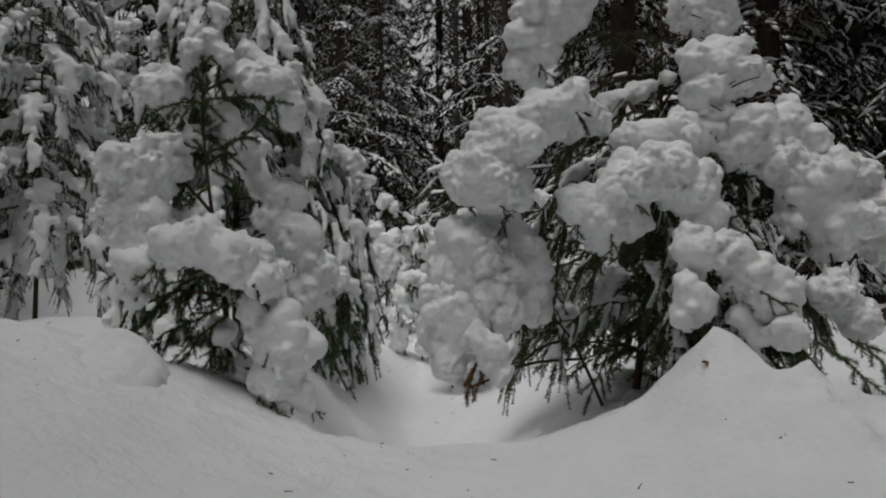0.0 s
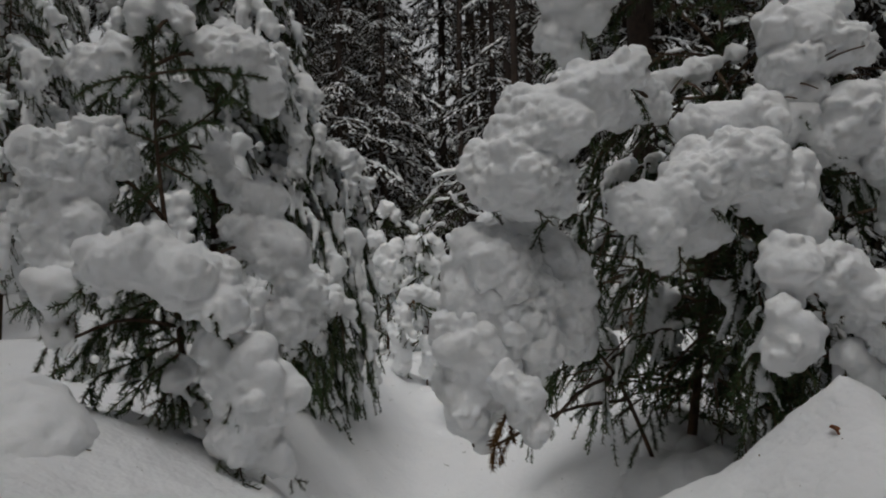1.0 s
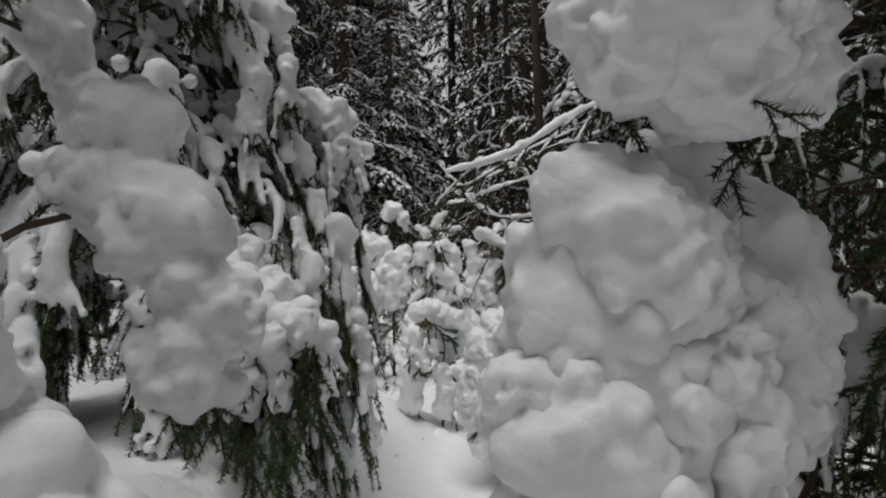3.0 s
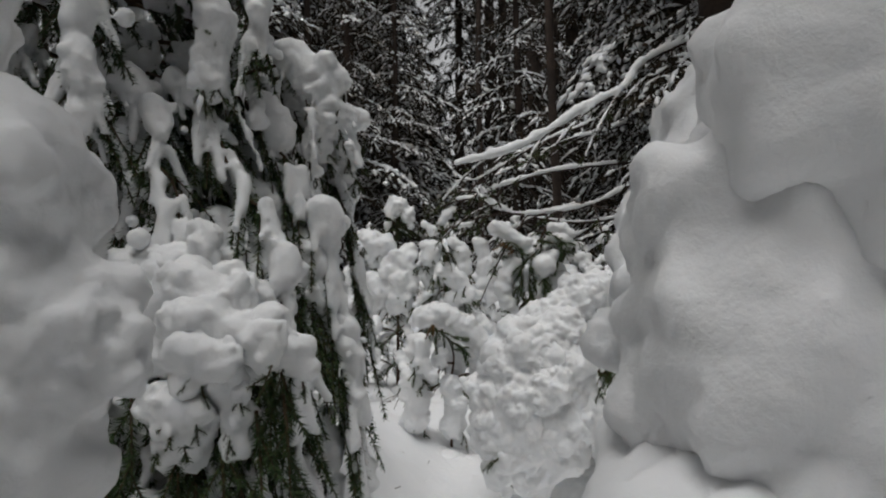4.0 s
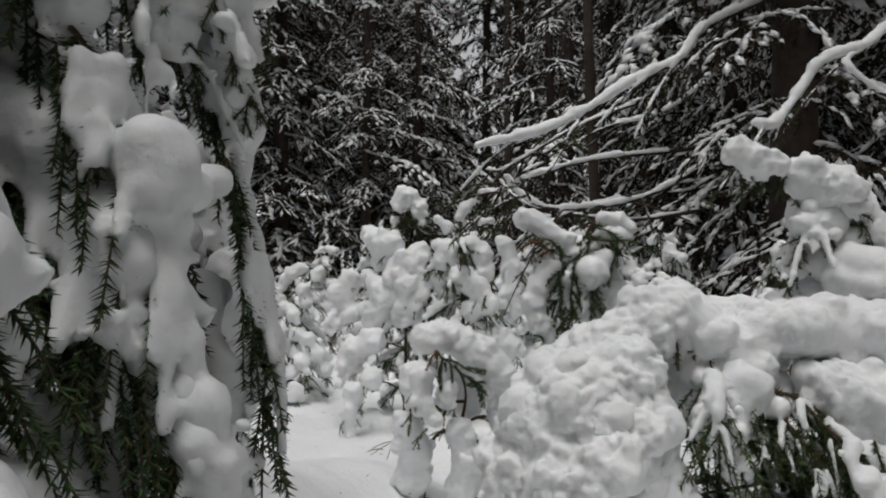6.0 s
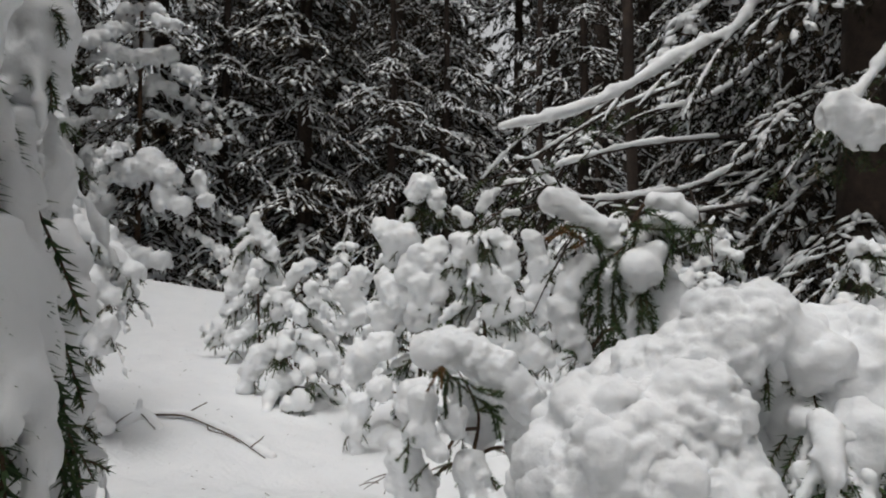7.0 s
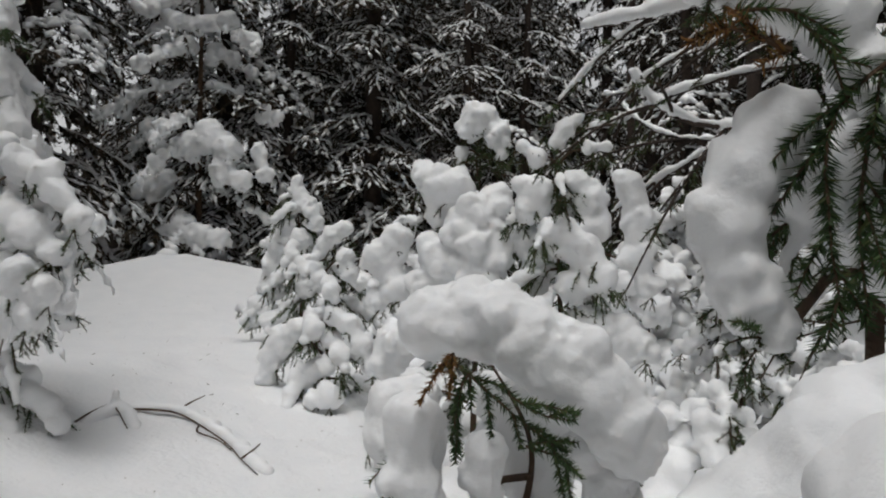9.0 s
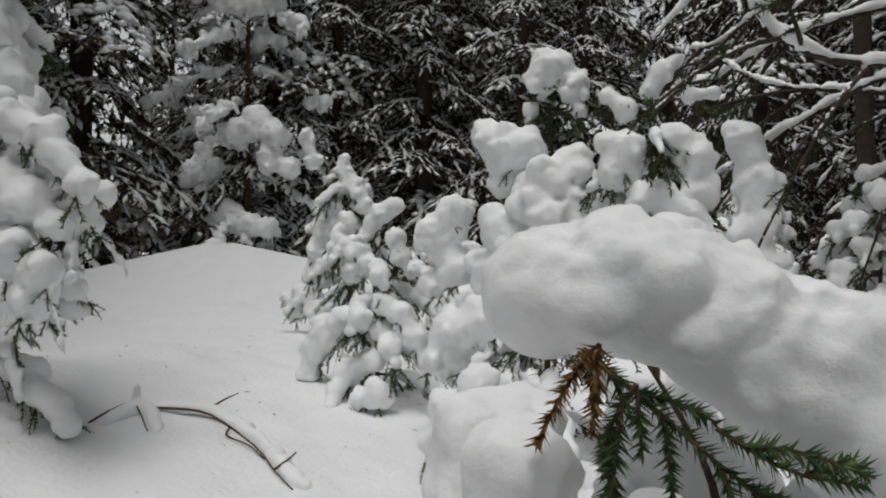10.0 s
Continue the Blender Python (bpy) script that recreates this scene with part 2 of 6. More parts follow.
def twig_mesh(name, length, shoots, per_metre, needle, width, seed, leaf=None):
    rng = np.random.default_rng(seed)
    chunks = []

    def shoot(start, way, size, bend):
        line = shoot_line(start, way, size, bend)
        chunks.append((*stem(line, 0.0019, 0.0009, 3), 1))
        if per_metre:
            chunks.append((*coat(line, rng, per_metre, needle, width), 0))
        return line

    main = shoot(np.zeros(3), np.array([1.0, 0, 0.05]), length, 0.25)
    for k in range(shoots):
        u = 0.15 + 0.7 * (k + rng.uniform(0, 0.6)) / max(shoots, 1)
        p = main[0] + (main[-1] - main[0]) * u
        side = 1 if k % 2 else -1
        shoot(p, unit([0.75, 0.65 * side + rng.normal() * 0.1, rng.normal() * 0.2]), length * (0.62 - 0.4 * u) * rng.uniform(0.8, 1.2), 0.35)
    return joined(name, chunks, [leaf or NEEDLES, TWIG_BARK])


NEAR_TWIGS = [twig_mesh("twig", 0.075, 2, 1500, 0.0125, 0.0016, s) for s in range(6)]
MID_TWIGS = [twig_mesh("twig", 0.07, 2, 800, 0.0120, 0.0024, 20 + s) for s in range(4)]
DEAD_NEEDLES = needle_material("dead_needles", (0.10, 0.045, 0.018), (0.22, 0.11, 0.035), (0.16, 0.12, 0.04))
BROWN_TWIGS = [twig_mesh("brown_twig", 0.06, 1, 1400, 0.0115, 0.0016, 60 + s, DEAD_NEEDLES) for s in range(2)]
BARE_TWIGS = [twig_mesh("bare_twig", 0.15, 4, 0, 0.01, 0.001, 40 + s) for s in range(4)]


# ---- snow-laden spruces ----
class Spruce:
    def __init__(self, name, label, stem, radius, near, seed, group=""):
        self.rng = np.random.default_rng(seed)
        self.near, self.seed, self.limit, self.leafy, self.needle = near, seed, 0.22, 1.0, 0.0125
        self.line = spline(stem, 14)
        base = self.line[0]
        self.ob = tagged(new(name), label, "spruce tree", group)
        self.ob.location = Vector(base)
        roots = np.vstack([base - (0, 0, 0.25), self.line])
        tv, tf = tube(roots, np.linspace(radius * 0.75, radius * 0.1, len(roots)), 8)
        part("trunk", mesh_from("trunk", tv, tf, [TWIG_BARK]), self.ob, "thin brown stem")

    def twig(self, at, way, size, bare=False, dead=False):
        rng = self.rng
        pool = BROWN_TWIGS if dead else BARE_TWIGS if bare else NEAR_TWIGS if self.near else MID_TWIGS
        x = Vector(unit(way))
        y = Vector((0, 0, 1)).cross(x)
        y = (y if y.length > 1e-3 else Vector((0, 1, 0))).normalized()
        m = Matrix((x, y, x.cross(y))).transposed()
        m = Matrix.Translation(Vector(at)) @ m.to_4x4() @ Matrix.Rotation(rng.uniform(-0.9, 0.9), 4, "X") @ Matrix.Scale(max(0.6, size) * self.leafy, 4)
        part("brown_twig" if dead else "bare_twig" if bare else "twig", pool[rng.integers(len(pool))], self.ob, m=m)

    def snow(self, caps, step=None, clod=0.007, name="snow_clump"):
        h = step or ((0.0052 if name == "snow_clump" else 0.0068) if self.near else 0.0085)
        whole = name != "snow_clump"
        skins = snow_skin(name, caps, h, clod=clod, seed=float(self.rng.uniform(0, 90)), limit=self.limit, whole=whole)
        for me in [skins] if whole else skins:
            ob = part(name, me, self.ob, "soft rounded white snow")
        return ob

    def hang(self, p, way, size, snow, gaps=0.0):
        """A needled shoot that hangs from p, with a coat of snow: the coat's capsules."""
        rng = self.rng
        n = max(2, int(size / (0.024 if gaps else 0.045)))
        s = np.linspace(0, 1, n + 1)[:, None]
        q = p + size * s * way + 0.35 * size * s ** 2 * np.array([0, 0, -1.0])
        caps = []
        for j in range(n):
            r = snow * rng.choice([0.45, 0.7, 1.0, 1.4])
            if rng.uniform() < gaps:
                continue
            up = np.array([0, 0, 0.5 * r]) + np.array([way[0], way[1], 0]) * 0.5 * r
            if not gaps:
                caps.append((*(q[j] + up), snow * 0.7, *(q[j + 1] + up), snow * 0.5))
            else:
                c, d = q[j] + up * 0.6 + (q[j + 1] - q[j]) * 0.1, q[j] + up * 0.6 + (q[j + 1] - q[j]) * rng.uniform(0.3, 0.7)
                caps.append((*c, r * 0.75, *(d + rng.normal(size=3) * 0.004), r * 0.62))
            for u in (0.2, 0.7) if not gaps else (0.3,):
                c = q[j] + (q[j + 1] - q[j]) * u + up + rng.normal(size=3) * snow * 0.5
                k = r * rng.uniform(0.6, 1.0)
                caps.append((*c, k, *c, k))
        for j in range(0, n, 5 if gaps else 3):
            d = q[j + 1] - q[j]
            self.twig(q[j] - (0, 0, 0.3 * snow), d + rng.normal(size=3) * 0.012, rng.uniform(0.75, 1.1))
        return caps

    def bough(self, *balls, shoots=10, length=0.13, snow=0.011, step=None, clod=0.0035, gaps=0.0):
        """A long drooping bough: a lumpy ridge of snow with coated shoots hanging from it."""
        rng = self.rng
        b = np.array(balls, float)
        line = spline(b[:, :3], 18)
        rad = np.interp(np.linspace(0, len(b) - 1, 18), np.arange(len(b)), b[:, 3])
        tv, tf = tube(line, np.linspace(0.004, 0.0015, 18), 5)
        part("branch", mesh_from("branch", tv, tf, [TWIG_BARK]), self.ob)
        caps = []
        for i in range(17):
            r = rad[i] * rng.choice([0.4, 0.6, 1.0, 1.3, 1.75])
            side = rng.normal(size=3) * rad[i] * 0.4
            if rng.uniform() < gaps:
                continue
            if not gaps:
                caps.append((*(line[i] + (0, 0, 0.5 * rad[i])), rad[i] * 0.6, *(line[i + 1] + (0, 0, 0.5 * rad[i])), rad[i] * 0.6))
            for _ in range(7 if gaps else 4):
                q = line[i] + (line[i + 1] - line[i]) * rng.uniform(0, 1) + (0, 0, 0.5 * r) + side + rng.normal(size=3) * rad[i] * (0.8, 0.8, 0.5) * (1.35 if gaps else 1)
                k = r * (rng.uniform(0.3, 0.75) if gaps else rng.uniform(0.45, 1.0))
                caps.append((*q, k, *q, k))
        for _ in range(shoots):
            i = rng.integers(1, 17)
            a = rng.uniform(0, 2 * math.pi)
            t = unit(line[i + 1] - line[i])
            way = unit(t * 0.5 + np.array([math.cos(a), math.sin(a), 0]) * 0.5 + (0, 0, -rng.uniform(0.2, 0.9)))
            caps += self.hang(line[i], way, length * rng.uniform(0.5, 1.2), snow, gaps)
        self.snow(caps, step, clod, "snow_ridge")["kind"] = "stuff"
        for i in (8, 13, 17):
            t = line[i] - line[i - 1]
            self.twig(line[i], unit(t) + rng.normal(size=3) * 0.35 - (0, 0, 0.3), rng.uniform(0.6, 1.0))

    def fill(self, count, reach, low=0.04, snow=0.018, shoots=3, high=0.92):
        """Inner branches with a thin load of snow, all round the stem."""
        rng = self.rng
        top, foot = self.line[-1][2], self.line[0][2]
        for i in range(count):
            z = foot + low + (top - foot - low) * (i + rng.uniform(0, 1)) / count * high
            p = self.line[np.argmin(np.abs(self.line[:, 2] - z))]
            a = 2.4 * i + rng.uniform(-0.6, 0.6)
            far = reach * rng.uniform(0.6, 1.15) * (1 - 0.55 * (z - foot) / (top - foot))
            out = np.array([math.cos(a), math.sin(a), 0])
            balls = [(*(p + out * far * u - (0, 0, 0.5 * far * u ** 1.7)), snow * rng.uniform(0.6, 1.5)) for u in (0.15, 0.5, 0.8, 1.0)]
            self.bough(*balls, shoots=shoots, length=0.09, snow=snow * 0.65, step=None if self.near else 0.013)

    def skirt(self, reach, size):
        """Snow heaped round the foot of the tree."""
        rng = self.rng
        x, y, _ = self.line[0]
        caps = []
        for i in range(9):
            a, d = 0.7 * i + rng.uniform(-0.3, 0.3), reach * rng.uniform(0.2, 1.0)
            px, py, r = x + math.cos(a) * d, y + math.sin(a) * d, size * rng.uniform(0.5, 1.1)
            pz = float(ground_height(np.array(px), np.array(py))) - 0.3 * r
            caps.append((px, py, pz, r, px + rng.normal() * r * 0.5, py + rng.normal() * r * 0.5, pz - 0.2 * r, r * 0.8))
        self.snow(caps, None, 0.006, "snow_skirt")

    def needled(self, *points, radius=0.0024, gap=0.02, size=0.6, dead=False):
        """A branch with needles along it and short side shoots."""
        rng = self.rng
        p = np.array(points, float)
        total = np.linalg.norm(np.diff(p, axis=0), axis=1).sum()
        line = spline(p, max(6, int(total / 0.012)))
        size = max(size, 0.5) / 0.6
        thick = (1900 if self.near else 800) * 0.0125 / self.needle
        chunks = [(*stem(line, radius, radius * 0.4, 5), 1), (*coat(line, rng, thick * 0.9, self.needle, 0.0017 if self.near else 0.003), 0)]
        count = max(2, int(total / max(0.016, min(1.7 * gap, 0.04))))
        for k in range(count):
            u = (k + rng.uniform(0.2, 0.8)) / count * (len(line) - 1)
            i = min(int(u), len(line) - 2)
            t = unit(line[i + 1] - line[i])
            a = unit(np.cross(t, rng.normal(size=3)))
            way = unit(t * 0.8 + a * 0.7 + (0, 0, -0.12))
            q = shoot_line(line[i], way, rng.uniform(0.025, 0.06) * size, 0.25)
            chunks += [(*stem(q, 0.0013, 0.0007, 3), 1), (*coat(q, rng, thick, self.needle, 0.0019 if self.near else 0.003), 0)]
        part("needled_branch", joined("needled_branch", chunks, [DEAD_NEEDLES if dead else NEEDLES, TWIG_BARK]), self.ob)

    def drape(self, z, angle, reach, drop, load=0.016, gaps=0.2, dense=1.0, lift=0.1):
        """A weeping bough from the stem: a strip of snow on top and needled sprays under it."""
        rng = self.rng
        p = self.line[np.argmin(np.abs(self.line[:, 2] - z))]
        out = np.array([math.cos(angle), math.sin(angle), 0])
        across = np.array([-out[1], out[0], 0])
        wave = rng.uniform(-0.5, 0.5) * reach * 0.35
        n = max(8, int((reach + drop) / 0.035))
        u = np.linspace(0, 1, n)[:, None]
        line = p + out * reach * np.sin(u * 1.45) + across * wave * u ** 2 + np.array([0, 0, 1.0]) * (lift * reach * np.sin(u * 2.2) - drop * u ** 1.9) + (0, 0, z - p[2])
        line = line + rng.normal(size=(n, 3)) * 0.004
        chunks = [(*stem(line, 0.0042, 0.0013, 5), 1), (*coat(line[n // 4:], rng, 700, 0.012, 0.0022), 0)]
        caps = []
        thick = 900 if self.near else 520
        for k in range(int(3.0 * n * dense)):
            i = rng.integers(n // 5, n - 1)
            t = unit(line[i + 1] - line[i])
            way = unit(t * 0.6 + across * rng.choice([-1, 1]) * rng.uniform(0.2, 0.8) + out * rng.uniform(-0.1, 0.35) + (0, 0, -rng.uniform(0.2, 0.8)))
            q = shoot_line(line[i], way, rng.uniform(0.04, 0.115), 0.4)
            chunks += [(*stem(q, 0.0014, 0.0007, 3), 1), (*coat(q, rng, thick, 0.012, 0.0024 if self.near else 0.003), 0)]
            if rng.uniform() < 0.55:
                r = load * rng.uniform(0.3, 0.6)
                a, b = q[1] + (0, 0, 0.5 * r) + out * 0.4 * r, q[rng.integers(3, 5)] + (0, 0, 0.4 * r) + out * 0.4 * r
                caps.append((*a, r, *b, r * 0.8))
        for i in range(1, n - 1):
            if rng.uniform() < gaps:
                continue
            t = unit(line[i + 1] - line[i])
            up = unit(np.cross(across, t)) * -1
            up = up if up[2] > -0.2 else -up
            r = load * rng.uniform(0.55, 1.35) * (0.6 + 0.7 * math.sin(3.1 * i / n))
            a, b = line[i] + up * 0.75 * r, line[i + 1] + up * 0.7 * r
            caps.append((*a, r, *b, r * rng.uniform(0.75, 1.0)))
            for _ in range(5):
                q = a + (b - a) * rng.uniform() + across * rng.normal() * r * 0.95 + up * rng.uniform(-0.2, 0.75) * r
                k = r * rng.uniform(0.3, 0.7)
                caps.append((*q, k, *q, k))
        part("spray", joined("spray", chunks, [NEEDLES, TWIG_BARK]), self.ob, "drooping green needled spray")["kind"] = "stuff"
        if caps:
            self.snow(caps, 0.0058 if self.near else 0.010, 0.0065, "snow_ridge")["kind"] = "stuff"

    def weep(self, count, low, high, reach, drop, load, gaps=0.2, dense=1.0, turn=0.0, arc=6.283, taper=0.5):
        """Weeping boughs all round, or within an arc that starts at turn."""
        rng = self.rng
        for i in range(count):
            f = (i + rng.uniform(0.1, 0.9)) / count
            z = low + (high - low) * f
            size = (1 - taper * f) * rng.uniform(0.7, 1.12)
            self.drape(z, turn + (2.4 * i + rng.uniform(-0.4, 0.4)) % arc, reach * size, drop * size * rng.uniform(0.8, 1.2), load * rng.uniform(0.75, 1.2), gaps, dense)

    def pads(self, count, reach, r, low=0.06, high=0.95):
        """Short drooping branches, each under a fat pad of snow with dark sprays beneath."""
        rng = self.rng
        top, foot = self.line[-1][2], self.line[0][2]
        for i in range(count):
            f = low + (high - low) * (i + rng.uniform(0.2, 0.8)) / count
            z = foot + (top - foot) * f
            p = self.line[np.argmin(np.abs(self.line[:, 2] - z))]
            a = 2.4 * i + rng.uniform(-0.5, 0.5)
            out, across = np.array([math.cos(a), math.sin(a), 0]), np.array([-math.sin(a), math.cos(a), 0])
            far = reach * (1.05 - 0.75 * f) * rng.uniform(0.75, 1.15)
            size = r * (1.1 - 0.45 * f) * rng.uniform(0.8, 1.2)
            u = np.linspace(0, 1, 7)[:, None]
            line = p + out * far * u - (0, 0, 0.55 * far) * u ** 1.7 + (0, 0, z - p[2])
            chunks = [(*stem(line, 0.004, 0.0015, 4), 1)]
            for k in range(17):
                q = shoot_line(line[rng.integers(1, 7)], unit(out * rng.uniform(0.1, 0.8) + across * rng.normal() * 0.6 - (0, 0, rng.uniform(0.3, 0.9))), rng.uniform(0.045, 0.085), 0.3)
                chunks += [(*stem(q, 0.0015, 0.0008, 3), 1), (*coat(q, rng, 750, 0.012, 0.003), 0)]
            part("spray", joined("spray", chunks, [NEEDLES, TWIG_BARK]), self.ob)["kind"] = "stuff"
            caps = []
            for j in (2, 3, 4, 5, 6):
                k = size * rng.uniform(0.5, 0.95) * (0.7 if j in (2, 6) else 1)
                c = line[j] + (0, 0, 0.55 * k) + across * rng.normal() * 0.35 * k
                caps.append((*c, k, *(line[j - 1] + (0, 0, 0.5 * k)), k * 0.75))
                for _ in range(3):
                    d = unit(rng.normal(size=3) + (0, 0, 0.2))
                    g = k * rng.uniform(0.3, 0.6)
                    caps.append((*(c + d * 0.75 * k), g, *(c + d * 0.75 * k), g))
            self.snow(caps, 0.0078, 0.008)

    def clump(self, *balls, twigs=3, fingers=0, step=None, clod=0.011, knobs=6, branch=True, size=0.85):
        """One lump of snow on its own branch, with needled twigs showing under it."""
        rng = self.rng
        b = np.array(balls, float)
        caps = []
        for i, (x, y, z, r) in enumerate(b):
            nx = b[min(i + 1, len(b) - 1)]
            gap = np.linalg.norm(nx[:3] - b[i, :3])
            if gap < 3.4 * max(r, nx[3]):
                caps.append((x, y, z, r * 0.92, *(nx[:3] * 0.55 + b[i, :3] * 0.45), nx[3] * 0.86))
            caps.append((x, y, z, r * 0.95, x, y, z, r * 0.95))
            for k in range(5 * knobs):
                d = unit(rng.normal(size=3) * (1, 1, 0.9) + (0, 0.1, 0.1))
                k = r * (rng.uniform(0.35, 0.62) if k < 0.7 * knobs else rng.uniform(0.16, 0.36))
                p = b[i, :3] + d * (0.96 * r - k * rng.uniform(0.0, 0.7))
                caps.append((*p, k, *p, k))
        mid = b[:, :3].mean(0)
        root = self.line[np.argmin(np.abs(self.line[:, 2] - (mid[2] - 0.03)))]
        for x, y, z, r in b:
            out = unit(np.array([x - root[0], y - root[1], 1e-4]))
            for _ in range(fingers):
                a = rng.uniform(0, 2 * math.pi)
                p = np.array([x + math.cos(a) * r * 0.6, y + math.sin(a) * r * 0.6, z - r * 0.5])
                way = unit(out * 0.3 + np.array([math.cos(a), math.sin(a), 0]) * 0.4 + (0, 0, -0.9))
                caps += self.hang(p, way, rng.uniform(0.06, 0.12), max(0.007, r * 0.22))
        self.snow(caps, step, 1.05 * clod)
        under = b[:, :3] - (np.stack([0 * b[:, 3], 0 * b[:, 3], b[:, 3] * 0.5], 1))
        order = np.argsort(np.linalg.norm(under - root, axis=1))
        if branch:
            curve = spline(np.vstack([root, (root + under[order[0]]) / 2 + (0, 0, 0.02), under[order]]), 12)
            tv, tf = tube(curve, np.linspace(0.004, 0.0015, 12), 5)
            part("branch", mesh_from("branch", tv, tf, [TWIG_BARK]), self.ob)
            for i in (2, 4):
                self.twig(curve[i], curve[i + 1] - curve[i] + rng.normal(size=3) * 0.02 - (0, 0, 0.015), rng.uniform(0.6, 1.0) * size)
        for x, y, z, r in b:
            for _ in range(twigs):
                out = unit(np.array([x - root[0], y - root[1], 1e-4]))
                way = unit(out * rng.uniform(0.0, 0.6) + rng.normal(size=3) * (0.4, 0.4, 0.1) + (0, 0, -rng.uniform(0.5, 1.1)))
                at = np.array([x, y, z - 0.6 * r]) + rng.normal(size=3) * (r * 0.45, r * 0.45, r * 0.1)
                self.twig(at, way, rng.uniform(0.65, 1.15) * size)

    def bare(self, count, low, high, size=1.0, needled=0.6):
        """Small inner twigs along the stem."""
        rng = self.rng
        for _ in range(count):
            z = rng.uniform(low, high)
            p = self.line[np.argmin(np.abs(self.line[:, 2] - z))]
            a = rng.uniform(0, 2 * math.pi)
            way = unit([math.cos(a), math.sin(a), rng.uniform(-0.7, 0.25)])
            self.twig(p, way, rng.uniform(0.7, 1.6) * size, rng.uniform() > needled)
            if rng.uniform() < 0.5:
                q = p + way * 0.12 * size
                self.twig(q, unit(way + rng.normal(size=3) * 0.4), rng.uniform(0.6, 1.2) * size, rng.uniform() > needled)


def grown(name, label, x, y, z, height, spread, seed, step, lump, gaps=0.2, near=False, start=0.12, group="", droop=0.5, twigs=1):
    """A young spruce grown by rule: whorls of drooping branches that carry lumps of snow."""
    rng = np.random.default_rng(seed)
    tilt = rng.normal(size=2) * 0.03 * height
    s = Spruce(name, label, [(x, y, z), (x + tilt[0] * 0.4, y + tilt[1] * 0.4, z + height * 0.5), (x + tilt[0], y + tilt[1], z + height)], 0.006 + 0.011 * height, near, seed, group)
    level, turn = start * height, rng.uniform(0, 6)
    while level < height * 0.98:
        f = level / height
        reach = spread * (1 - f) ** 0.75 * rng.uniform(0.8, 1.15) + 0.03
        n = max(3, int(round(2.6 + 3.0 * (1 - f))))
        for k in range(n):
            a = turn + 2 * math.pi * (k + rng.uniform(-0.2, 0.2)) / n
            if rng.uniform() < gaps:
                continue
            balls = []
            for u in (0.15, 0.45, 0.75, 1.0):
                r = lump * (0.4 + 0.7 * (1 - f)) * rng.uniform(0.6, 1.35) * (1.0 if 0.2 < u < 0.9 else 0.7)
                d = reach * u
                balls.append((x + tilt[0] * f + math.cos(a) * d, y + tilt[1] * f + math.sin(a) * d, z + level - droop * reach * u ** 1.8, r))
            s.bough(*balls, shoots=int(2 + reach * 14), length=0.05 + 0.22 * reach, snow=lump * 0.32, step=step, clod=step * 0.45)
        turn += 0.9
        level += max(0.05, lump * rng.uniform(1.7, 2.6))
    top = (x + tilt[0], y + tilt[1], z + height)
    s.clump((top[0], top[1], top[2] - lump * 0.5, lump * 0.5), (top[0] + 0.01, top[1], top[2] + lump * 0.2, lump * 0.36), twigs=2, step=step, knobs=2, branch=False)
    return s


# ---- ground ----
def bell(x, y, cx, cy, wx, wy):
    return np.exp(-((x - cx) / wx) ** 2 - ((y - cy) / wy) ** 2)


def smooth(v, a, b):
    t = np.clip((v - a) / (b - a), 0, 1)
    return t * t * (3 - 2 * t)


def ground_height(x, y):
    """Trodden trench between snow banks, a hillock to the side, the forest floor beyond."""
    near = 1 - smooth(y, 1.22, 1.62)
    h = -0.02 - 0.05 * smooth(y, 1.8, 4.6)
    bank = 0.22 + 0.27 * smooth(-x, 0.02, 1.0) + 0.07 * smooth(x, 0.1, 0.5) - 0.12 * smooth(x, 0.6, 1.0)
    h = h * (1 - near) + bank * near
    h = h + (0.075 * bell(x, y, 0.47, 1.17, 0.07, 0.1) + 0.085 * bell(x, y, 0.49, 1.10, 0.19, 0.16) + 0.03 * bell(x, y, 0.56, 0.98, 0.12, 0.1)) * near - 0.07 * smooth(x, 0.66, 0.9) * near
    left = smooth(-x, 0.1, 0.48) * (1 - near) * (1 - smooth(y, 2.6, 4.0))
    right = smooth(x, 0.12, 0.55) * (1 - near) * (1 - smooth(y, 4.0, 6.0))
    h = h + 0.31 * left + 0.20 * right
    h = h + 0.52 * bell(x, y, -3.1, 7.1, 1.5, 1.4) + 0.17 * bell(x, y, -1.7, 4.4, 0.6, 1.0)
    h = h + 0.30 * smooth(y, 7.0, 14.0) + 0.05 * bell(x, y, -0.28, 3.45, 0.22, 0.22)
    return h


def lattice():
    gx = np.concatenate([-np.geomspace(500, 3.2, 34), np.linspace(-3.1, -1.22, 64), np.linspace(-1.2, 1.2, 190), np.linspace(1.23, 2.2, 34), np.geomspace(2.3, 500, 36)])
    gy = np.concatenate([-np.geomspace(500, 0.9, 26), np.linspace(-0.8, 0.4, 30), np.linspace(0.42, 2.0, 126), np.linspace(2.025, 6.0, 140), np.geomspace(6.05, 500, 60)])
    return gx, gy


